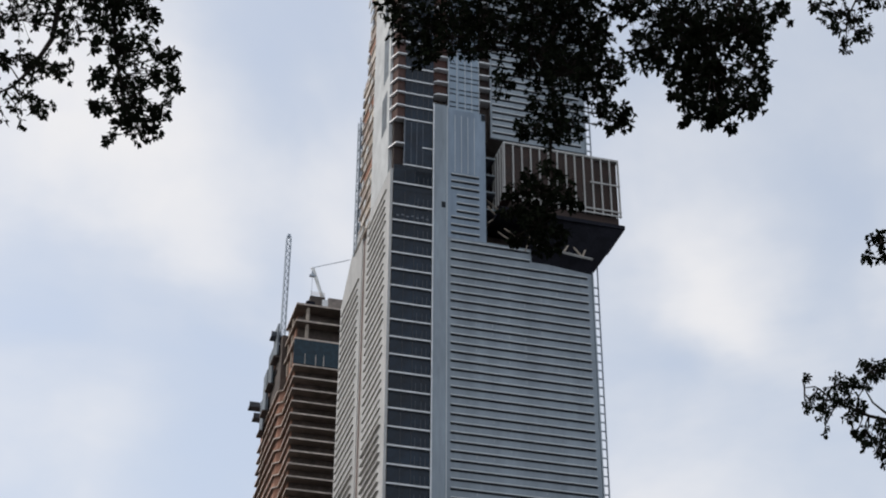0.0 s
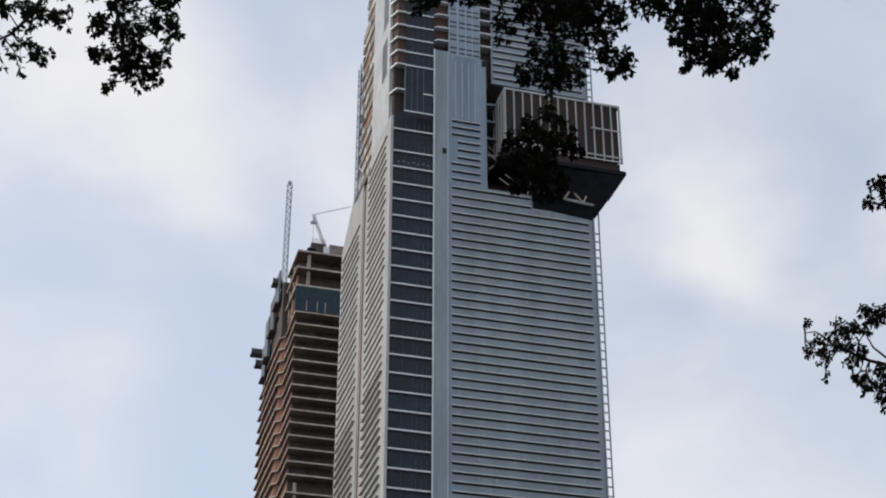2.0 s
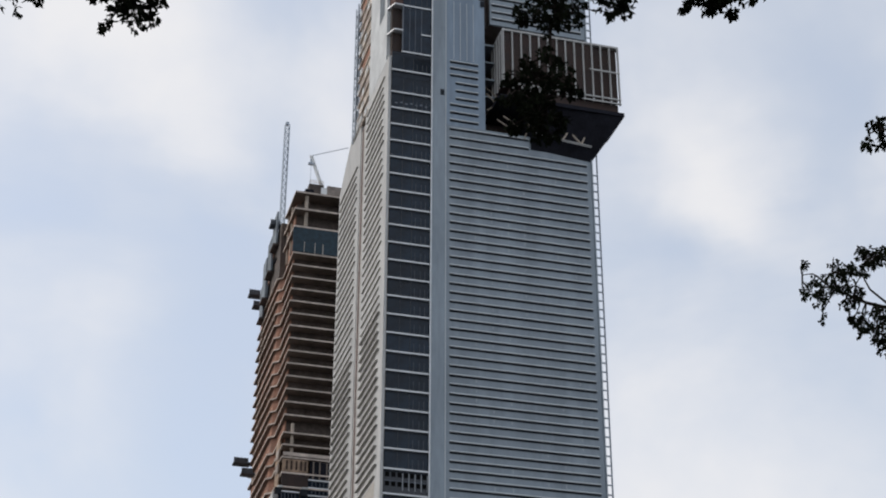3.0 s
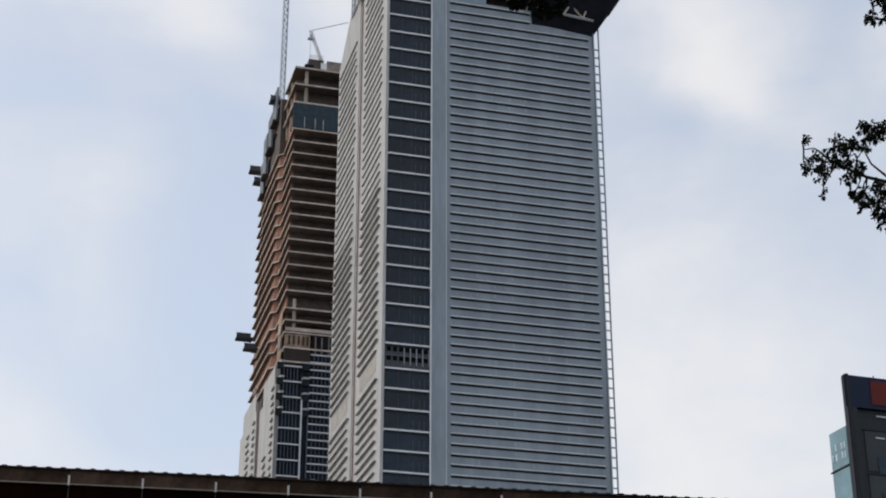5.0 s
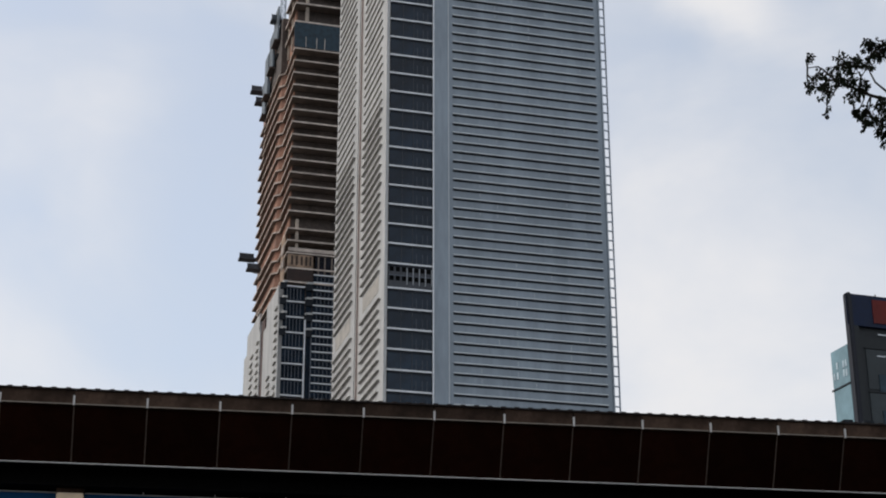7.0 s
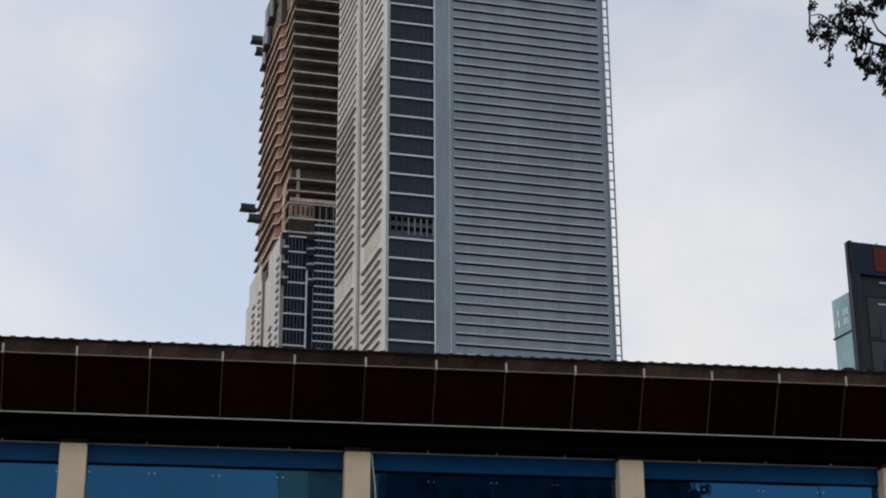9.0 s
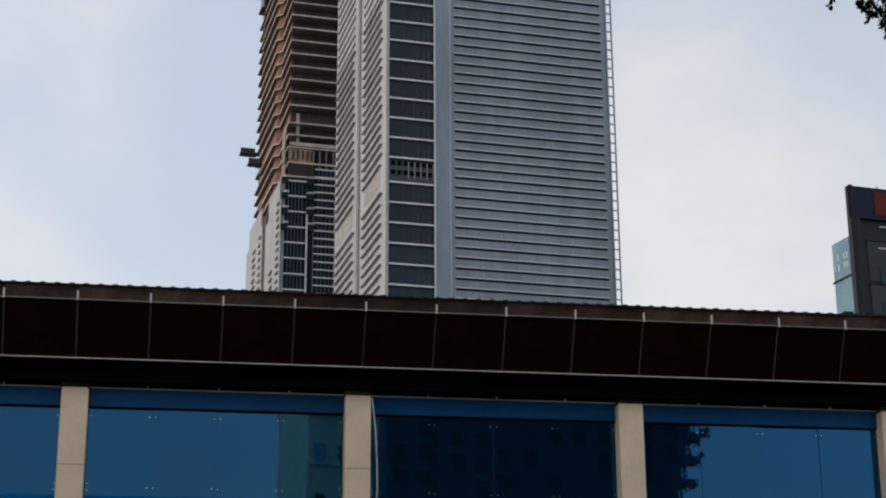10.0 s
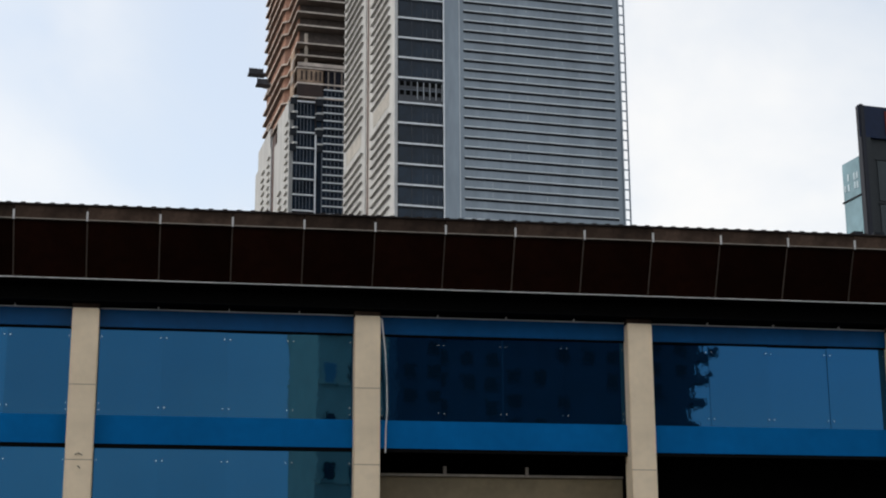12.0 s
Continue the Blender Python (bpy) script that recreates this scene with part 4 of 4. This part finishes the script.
for m in range(-2, 4):
    x, wide = pillar_x(m) + 0.33, (pillar_x(m + 1) - pillar_x(m) - 0.66) / 6.5
    place("glass_head", headd, PV, x, 0, 0).scale.x = wide
    place("glass_head", headl, PV, x, 0, 0).scale.x = wide
    for k in range(4):
        g = place("glass_pane", paneU, PV, x + 1.625 * k * wide, 0, 0)
        g.scale.x = wide
        g.rotation_euler = (radians(rnd.uniform(-0.1, 0.1)), 0, radians(rnd.uniform(-0.12, 0.12)))
        if m <= 0:
            low = place("glass_pane", paneL, PV, x + 1.625 * k * wide, 0, 0)
            low.scale.x = wide
            low.rotation_euler = (radians(rnd.uniform(-0.1, 0.1)), 0, radians(rnd.uniform(-0.12, 0.12)))
        for dx in (0.075, 1.55):
            for z in (8.3, 8.46, 10.16) if k in (0, 3) and (dx > 1) == (k == 3) else (8.38, 10.16):
                place("glass_fitting", disc, g, dx, 0, z)
            if m <= 0:
                place("glass_fitting", disc, low, dx, 0, 7.05)
    if m <= 0:
        part("lower_band", cuboid("lower_band", (x, x + 6.5 * wide, 0.0, 0.2, 4.3, 5.04), M_BLUE), None, PV)
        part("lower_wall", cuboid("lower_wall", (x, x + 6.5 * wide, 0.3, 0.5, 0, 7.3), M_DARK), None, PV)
        for k in range(4):
            place("glass_pane", cuboid("glass_pane", (0.003, 1.622, 0.1, 0.12, 0.5, 4.25), M_BLUEGLASS), PV, x + 1.625 * k * wide, 0, 0).scale.x = wide
# open bay: beige beam, its shade put into the colour, with brackets inside the dark loggia
part("loggia_beam", cuboid("loggia_beam", (9.0, 15.7, 0.9, 1.2, 5.2, 6.86), M_LOGGIA), None, PV, "beige beam with loggia shade in its colour")
part("beam_rail", cuboid("beam_rail", (9.0, 15.7, 0.8, 0.9, 6.86, 6.92), M_TRIMDULL), None, PV)
for x in (10.95, 13.12):
    part("beam_bracket", cuboid("beam_bracket", (x - 0.04, x + 0.04, 0.78, 0.88, 6.92, 7.12), M_TRIMDULL), None, PV)
part("loggia_floor", cuboid("loggia_floor", (9.0, X1, 0.3, 3.19, 3.6, 3.9), M_DARK), None, PV)
# white drain pipe that bows out beside one pillar
bm = bmesh.new()
pts = [(9.15, -0.3, 10.75), (9.19, -0.3, 10.4), (9.25, -0.28, 9.9), (9.29, -0.25, 9.2), (9.31, -0.22, 8.4), (9.28, -0.2, 7.9), (9.27, -0.2, 7.3)]
for a, b in zip(pts, pts[1:]):
    rod(bm, a, b, 0.02, sides=6)
part("drain_pipe", bm, M_TRIM, PV, "thin white drain pipe")
bm = bmesh.new()
for a, b in (((1.62, -0.37, 7.12), (1.72, -0.42, 7.15)), ((1.72, -0.42, 7.15), (1.8, -0.4, 7.1)), ((1.7, -0.38, 6.85), (1.76, -0.4, 6.78))):
    rod(bm, a, b, 0.012, sides=5)
part("pillar_hook", bm, M_SLOT, PV)


def roof_lamp(x):
    """A small floodlight box on two stubs, on the canopy's roof."""
    a = radians(9.5)
    lx, ly = -11.0 + x * math.cos(a) + 0.65 * math.sin(a), 40.2 + x * math.sin(a) - 0.65 * math.cos(a)
    e = thing("floodlight", "small dark floodlight box standing on the canopy roof", "lamp", lx, ly, 13.165, 9.5, group="lamps on the canopy")
    body = bmesh.new()
    block(body, -0.14, 0.14, -0.12, 0.12, 0.07, 0.27)
    bmesh.ops.bevel(body, geom=body.edges[:], offset=0.015, segments=2, affect="EDGES")
    part("housing", body, M_SLOT, e)
    for dx in (-0.09, 0.09):
        part("stub", cuboid("stub", (dx - 0.02, dx + 0.02, -0.03, 0.03, 0, 0.07), M_ROOF), None, e)
    return e


for x in (22.05, 22.65, 23.4):
    roof_lamp(x)

# ---------- street side behind the camera: two blocks that the glass mirrors ----------
def block_of_flats(label, x, y, w, d, h, turn, wall, bays, balcony):
    e = thing("apartment_building", label, "building", x, y, 0, turn, group="blocks across the street")
    bm = bmesh.new()
    block(bm, 0, w - 8 if balcony else w, -d, 0, 0, h)
    part("wall", bm, wall, e)
    bm = bmesh.new()
    block(bm, -0.3, w + 0.3, -d - 0.3, 0.3, h, h + 0.6)
    part("roof", bm, M_BARE, e)
    win = cuboid("window", (-0.42, 0.42, 0.01, 0.08, 0, 1.3) if not balcony else (-0.9, 0.9, 0.01, 0.08, 0, 1.9), M_WGLASS if not balcony else M_SLOT)
    sill = cuboid("sill", (-0.75, 0.75, 0.01, 0.2, -0.12, -0.01), wall)
    floors = int(h / 3.4)
    r = random.Random(31)
    lit = cuboid("window", (-0.42, 0.42, 0.01, 0.08, 0, 1.3), M_TEALGLASS)
    for f in range(floors):
        for k in range(bays):
            if balcony and (f < 8 or r.random() < 0.45):
                continue
            w_ob = place("window", lit if not balcony and (f + k) % 3 == 0 else win, e, w * (k + 0.5) / bays, 0, 3.4 * f + 1.2)
            place("sill", sill, w_ob, 0, 0, 0)
        if balcony:
            end = w + 0.85 * (f - 12.3)
            place("storey_wall", cuboid("storey_wall", (w - 7.99, end, -d, 0, 0, 3.39), wall), e, 0, 0, 3.4 * f)
            b_ob = place("balcony", cuboid("balcony", (end, end + 2.4, -3.0, 0, 0, 1.2), wall), e, 0, 0, 3.4 * f + 0.4)
            place("balcony_post", cuboid("balcony_post", (end + 0.5, end + 0.9, -0.4, 0, 1.2, 3.4), wall), b_ob, 0, 0, 0)
    return e


block_of_flats("beige rendered apartment block with small dark windows", 13.3, -26.0, 5.4, 9.0, 44.0, 0, M_BEIGE, 3, False)
block_of_flats("dark painted apartment block with corner balconies", 51.3, -130.9, 44.6, 24.0, 104.0, 0, M_FLATS, 12, True)


# ---------- trees: limbs that reach in from trunks beside the view ----------
def leaf_mesh(name, leaves, parent):
    """Small folded leaf blades, each two faces along a midrib."""
    verts, faces = [], []
    for p, way, across, ln, wd in leaves:
        up = across.cross(way) * wd * 0.5
        bend = Vector((0, 0, -0.12 * ln))
        n0 = len(verts)
        verts += [p, p + way * ln * 0.3 + across * wd + up, p + way * ln * 0.7 + across * wd * 0.9 + up + bend * 0.4, p + way * ln + bend,
                  p + way * ln * 0.7 - across * wd * 0.9 + up + bend * 0.4, p + way * ln * 0.3 - across * wd + up]
        faces += [(n0, n0 + 1, n0 + 2, n0 + 3), (n0, n0 + 3, n0 + 4, n0 + 5)]
    me = bpy.data.meshes.new(name)
    me.from_pydata(verts, [], faces)
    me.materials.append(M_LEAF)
    ob = new(name, me)
    ob.parent = parent
    ob["kind"] = "stuff"
    return ob


def anywhere(r):
    return Vector((r.gauss(0, 1), r.gauss(0, 1), r.gauss(0, 1))).normalized()


def bough(parent, path, thick, clumps, seed, blade=1.0):
    """A limb along a path, twigs to each clump (x, z, half width, half height, rosettes) and drooping rosettes of leaves."""
    r = random.Random(seed)
    bm = bmesh.new()
    path = [Vector(p) for p in path]
    n = len(path) - 1
    for i in range(n):
        rod(bm, path[i], path[i + 1], thick * (1 - 0.85 * i / n), thick * (1 - 0.85 * (i + 1) / n), sides=7)
    leaves = []
    for x, z, w, h, count in clumps:
        c = Vector((x, 10.0 + r.uniform(-0.15, 0.15), z))
        near = min((p.lerp(q, f) for p, q in zip(path, path[1:]) for f in (0.0, 0.33, 0.67, 1.0)), key=lambda p: (p - c).length)
        mid = (near + c) / 2 + Vector((r.uniform(-0.02, 0.02), 0, r.uniform(0.0, 0.04)))
        rod(bm, near, mid, 0.007, 0.005, sides=5)
        rod(bm, mid, c, 0.005, 0.003, sides=5)
        for k in range(count):
            a, q = r.uniform(0, 6.2832), r.random() ** 0.5
            tip = c + Vector((math.cos(a) * w * q, r.uniform(-1, 1) * max(w, h), math.sin(a) * h * q))
            rod(bm, c.lerp(tip, 0.15), tip, 0.0028, 0.0018, sides=3)
            out = (tip - c).normalized() if (tip - c).length > 0.001 else anywhere(r)
            for j in range(r.randint(5, 8)):
                way = (out * 0.45 + anywhere(r) * 0.9 + Vector((0, 0, -0.4))).normalized()
                across = way.cross(anywhere(r)).normalized()
                ln = r.uniform(0.03, 0.056) * blade
                leaves.append((tip + anywhere(r) * 0.01, way, across, ln, ln * r.uniform(0.19, 0.29)))
    part("limb", bm, M_BARK, parent)
    leaf_mesh("foliage", leaves, parent)


def tree(label, x, y, top, seed):
    e = thing("tree", label, "tree", 0, 0, 0, 0, group="street trees")
    bm = bmesh.new()
    r = random.Random(seed)
    p, rad = Vector((x, y, -0.72)), 0.3
    for i in range(8):
        q = Vector((x + r.uniform(-0.12, 0.12), y + r.uniform(-0.12, 0.12), top * (i + 1) / 8 - 0.72 * (7 - i) / 8))
        rod(bm, p, q, rad, rad * 0.88, sides=12)
        p, rad = q, rad * 0.88
    part("trunk", bm, M_BARK, e)
    return e


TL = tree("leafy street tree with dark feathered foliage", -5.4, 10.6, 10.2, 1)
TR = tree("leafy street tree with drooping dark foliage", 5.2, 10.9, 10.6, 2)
bough(TL, [(-5.4, 10.6, 8.6), (-4.6, 10.4, 9.5), (-3.8, 10.2, 10.9), (-3.07, 10.0, 10.59), (-3.04, 10.0, 10.17), (-3.05, 10.0, 9.83), (-3.16, 10.0, 9.55), (-3.29, 10.0, 9.36), (-3.46, 10.0, 9.26)], 0.045,
      [(-3.46, 10.46, 0.32, 0.24, 51), (-3.01, 10.47, 0.27, 0.24, 51), (-3.34, 10.1, 0.18, 0.18, 44), (-3.1, 10.11, 0.20, 0.14, 48), (-2.92, 10.14, 0.12, 0.14, 27), (-3.35, 9.76, 0.10, 0.07, 20), (-3.44, 9.94, 0.07, 0.11, 14), (-2.93, 9.74, 0.08, 0.12, 22), (-2.97, 9.59, 0.11, 0.08, 20), (-3.18, 9.59, 0.10, 0.07, 20), (-3.03, 9.45, 0.12, 0.07, 24), (-3.38, 9.54, 0.05, 0.05, 10), (-3.19, 9.2, 0.12, 0.07, 24), (-3.06, 9.22, 0.10, 0.07, 19), (-3.21, 9.08, 0.04, 0.02, 3), (-3.08, 9.09, 0.04, 0.02, 3), (-3.61, 9.66, 0.18, 0.50, 51)], 21, 0.95)
bough(TL, [(-5.4, 10.6, 9.6), (-4.4, 10.3, 10.9), (-3.2, 10.1, 11.2), (-2.64, 10.0, 10.59), (-2.6, 10.0, 10.12), (-2.55, 10.0, 9.77), (-2.48, 10.0, 9.44), (-2.41, 10.0, 9.12)], 0.04,
      [(-2.73, 10.41, 0.25, 0.18, 80), (-2.41, 10.35, 0.18, 0.14, 60), (-2.75, 10.15, 0.12, 0.11, 40), (-2.55, 10.15, 0.13, 0.11, 52), (-2.35, 10.14, 0.11, 0.09, 36), (-2.67, 9.96, 0.09, 0.10, 32), (-2.71, 9.76, 0.05, 0.05, 10), (-2.51, 9.85, 0.10, 0.12, 40), (-2.48, 9.64, 0.12, 0.14, 48), (-2.28, 9.73, 0.08, 0.07, 20), (-2.13, 9.64, 0.11, 0.07, 28), (-2.09, 9.54, 0.06, 0.05, 12), (-2.62, 9.4, 0.08, 0.07, 28), (-2.41, 9.39, 0.12, 0.14, 60), (-2.25, 9.44, 0.07, 0.10, 18), (-2.09, 9.31, 0.10, 0.06, 28), (-2.14, 9.17, 0.09, 0.08, 24), (-2.36, 9.17, 0.17, 0.12, 68), (-2.59, 9.14, 0.08, 0.06, 20), (-2.38, 9.04, 0.07, 0.04, 16), (-2.23, 9.08, 0.10, 0.04, 12), (-2.52, 8.97, 0.04, 0.05, 10)], 22)
bough(TR, [(5.2, 10.9, 9.6), (4, 10.5, 10.9), (2.6, 10.2, 11.2), (1.57, 10.0, 10.74), (1.23, 10.0, 10.38), (0.95, 10.0, 10.08), (0.76, 10.0, 9.74), (0.84, 10.0, 9.35), (0.85, 10.0, 8.93)], 0.05,
      [(-0.3, 10.48, 0.27, 0.18, 100), (0.29, 10.49, 0.36, 0.24, 175), (0.88, 10.49, 0.36, 0.24, 175), (1.33, 10.43, 0.30, 0.24, 125), (-0.36, 10.13, 0.10, 0.11, 45), (-0.33, 9.96, 0.11, 0.07, 25), (-0.14, 10.07, 0.13, 0.14, 70), (-0.19, 9.74, 0.09, 0.08, 30), (0.06, 10.08, 0.15, 0.17, 85), (0.06, 9.8, 0.13, 0.12, 55), (-0.09, 9.64, 0.04, 0.04, 10), (0.28, 10.08, 0.15, 0.19, 90), (0.26, 9.78, 0.12, 0.11, 40), (0.47, 9.91, 0.12, 0.19, 70), (0.46, 9.46, 0.08, 0.14, 28), (0.71, 10.02, 0.16, 0.26, 115), (0.7, 9.63, 0.15, 0.20, 90), (0.95, 10.08, 0.16, 0.20, 100), (0.94, 9.74, 0.16, 0.20, 95), (1.17, 10.08, 0.16, 0.18, 90), (1.16, 9.75, 0.15, 0.19, 85), (1.3, 9.57, 0.12, 0.12, 45), (0.93, 9.41, 0.18, 0.18, 95), (1.17, 9.41, 0.12, 0.13, 50), (1.29, 9.21, 0.12, 0.09, 38), (1.4, 9.16, 0.06, 0.07, 20), (1.26, 9.08, 0.04, 0.04, 10), (0.81, 9.16, 0.18, 0.12, 70), (0.66, 9, 0.12, 0.06, 28), (0.96, 9.06, 0.12, 0.12, 45), (0.85, 8.9, 0.10, 0.07, 25)], 23)
bough(TR, [(5.2, 10.9, 9), (4.2, 10.4, 10.4), (3.2, 10.1, 10.9), (2.75, 10.0, 10.68), (2.45, 10.0, 10.38), (2.19, 10.0, 10.03), (2.07, 10.0, 9.63)], 0.05,
      [(1.65, 10.5, 0.22, 0.24, 100), (2.1, 10.5, 0.32, 0.24, 150), (2.54, 10.44, 0.30, 0.22, 100), (1.44, 10.11, 0.13, 0.16, 65), (1.56, 9.86, 0.12, 0.15, 55), (1.73, 10.11, 0.16, 0.19, 90), (1.98, 10.09, 0.18, 0.20, 110), (2.24, 10.12, 0.18, 0.19, 100), (2.49, 10.15, 0.14, 0.14, 65), (2.67, 10.14, 0.08, 0.08, 25), (1.66, 9.69, 0.09, 0.13, 45), (1.82, 9.77, 0.15, 0.16, 90), (2.06, 9.75, 0.17, 0.19, 110), (2.31, 9.83, 0.15, 0.19, 90), (2.47, 9.91, 0.08, 0.11, 30), (1.78, 9.49, 0.10, 0.12, 45), (1.95, 9.47, 0.14, 0.15, 90), (2.17, 9.47, 0.15, 0.16, 95), (2.37, 9.53, 0.13, 0.13, 60), (2.44, 9.37, 0.05, 0.07, 18), (1.76, 9.29, 0.06, 0.07, 18), (1.87, 9.22, 0.10, 0.10, 45), (2.07, 9.24, 0.12, 0.10, 60), (2.29, 9.26, 0.10, 0.09, 45), (1.83, 9.08, 0.04, 0.05, 12), (1.96, 9.09, 0.06, 0.06, 20), (2.07, 9.06, 0.06, 0.08, 20), (2.2, 9.1, 0.04, 0.04, 10), (2.36, 9.15, 0.06, 0.07, 18)], 24)
bough(TR, [(0.81, 10.0, 8.99), (0.8, 10.0, 8.77), (0.8, 10.0, 8.51), (0.76, 10.0, 8.26), (0.76, 10.0, 8.02)], 0.016,
      [(0.79, 8.83, 0.04, 0.06, 8), (0.77, 8.65, 0.07, 0.06, 16), (0.66, 8.54, 0.09, 0.05, 16), (0.85, 8.52, 0.06, 0.07, 12), (0.7, 8.4, 0.12, 0.08, 44), (0.53, 8.38, 0.08, 0.05, 16), (0.88, 8.34, 0.06, 0.07, 16), (0.69, 8.23, 0.14, 0.08, 56), (0.49, 8.22, 0.09, 0.04, 18), (0.94, 8.24, 0.07, 0.04, 16), (0.69, 8.09, 0.14, 0.07, 40), (0.53, 8.11, 0.06, 0.04, 12), (0.85, 8.09, 0.07, 0.06, 16), (0.77, 7.98, 0.08, 0.05, 18), (0.65, 7.99, 0.06, 0.04, 10)], 25)
bough(TR, [(5.2, 10.9, 9.2), (4.4, 10.4, 10.3), (3.7, 10.1, 10.6), (3.52, 10.0, 10.63), (3.3, 10.0, 10.33), (3.18, 10.0, 10.09)], 0.03,
      [(3.23, 10.48, 0.30, 0.14, 38), (2.92, 10.2, 0.06, 0.07, 10), (3.08, 10.2, 0.08, 0.06, 14), (3.08, 10.05, 0.06, 0.08, 11), (3.17, 9.91, 0.04, 0.06, 8), (3.25, 10.14, 0.09, 0.08, 18), (3.32, 10.02, 0.06, 0.06, 11), (3.42, 10.21, 0.07, 0.10, 14), (3.25, 9.99, 0.04, 0.05, 5)], 26, 0.95)
bough(TR, [(5.2, 10.9, 7.4), (4.4, 10.4, 7.9), (3.7, 10.1, 8), (3.32, 10.0, 8.01), (3.19, 10.0, 7.99), (3.1, 10.0, 7.97)], 0.03,
      [(3.13, 8.06, 0.05, 0.04, 12), (3.09, 7.95, 0.03, 0.06, 8), (3.17, 7.96, 0.04, 0.06, 10), (3.27, 7.99, 0.06, 0.11, 21), (3.44, 7.99, 0.12, 0.13, 24)], 27)
bough(TR, [(5.2, 10.9, 6), (4.2, 10.4, 6.35), (3.5, 10.1, 6.5), (3.14, 10.0, 6.53), (2.99, 10.0, 6.57), (2.88, 10.0, 6.6), (2.76, 10.0, 6.66), (2.65, 10.0, 6.72), (2.57, 10.0, 6.8), (2.54, 10.0, 6.82), (2.47, 10.0, 6.81)], 0.02,
      [(2.46, 6.81, 0.02, 0.03, 4), (2.56, 6.81, 0.05, 0.03, 10), (2.68, 6.78, 0.08, 0.05, 27), (2.77, 6.77, 0.06, 0.03, 17), (2.84, 6.75, 0.04, 0.03, 8), (2.61, 6.71, 0.06, 0.04, 15), (2.71, 6.69, 0.08, 0.03, 23), (2.81, 6.66, 0.06, 0.03, 17), (2.5, 6.68, 0.04, 0.02, 6), (2.45, 6.62, 0.02, 0.04, 4), (2.54, 6.61, 0.03, 0.05, 6), (2.56, 6.56, 0.02, 0.05, 4), (2.6, 6.57, 0.02, 0.05, 4), (2.73, 6.56, 0.02, 0.04, 4), (2.77, 6.59, 0.04, 0.04, 13), (2.82, 6.54, 0.04, 0.05, 15), (2.87, 6.51, 0.04, 0.06, 15), (2.83, 6.42, 0.03, 0.04, 8), (2.91, 6.46, 0.04, 0.06, 17), (2.89, 6.36, 0.04, 0.05, 13), (2.9, 6.28, 0.02, 0.03, 6), (2.95, 6.4, 0.03, 0.09, 17), (3.03, 6.36, 0.07, 0.14, 38), (3.09, 6.48, 0.08, 0.10, 29)], 28, 0.66)
bough(TR, [(3.07, 10.0, 6.55), (3, 10.0, 6.62), (2.92, 10.0, 6.7), (2.89, 10.0, 6.78), (2.9, 10.0, 6.88), (2.92, 10.0, 6.97)], 0.01,
      [(2.89, 6.99, 0.04, 0.03, 10), (2.95, 7.02, 0.05, 0.03, 11), (3.01, 6.98, 0.04, 0.04, 10), (2.88, 6.95, 0.02, 0.02, 4), (2.94, 6.89, 0.04, 0.03, 8), (2.99, 6.89, 0.03, 0.04, 8), (2.9, 6.88, 0.02, 0.03, 4), (3.06, 6.96, 0.05, 0.07, 15), (2.98, 6.92, 0.04, 0.03, 8)], 29, 0.66)
bm = bmesh.new()
rod(bm, (2.66, 10.0, 6.72), (2.68, 10.0, 6.87), 0.006, 0.0036, sides=5)
rod(bm, (2.68, 10.0, 6.87), (2.7, 10.0, 6.95), 0.004, 0.0024, sides=5)
rod(bm, (2.68, 10.0, 6.87), (2.7, 10.0, 6.87), 0.004, 0.0024, sides=5)
rod(bm, (2.63, 10.0, 6.73), (2.63, 10.0, 6.81), 0.005, 0.003, sides=5)
part("bare_twig", bm, M_BARK, TR)
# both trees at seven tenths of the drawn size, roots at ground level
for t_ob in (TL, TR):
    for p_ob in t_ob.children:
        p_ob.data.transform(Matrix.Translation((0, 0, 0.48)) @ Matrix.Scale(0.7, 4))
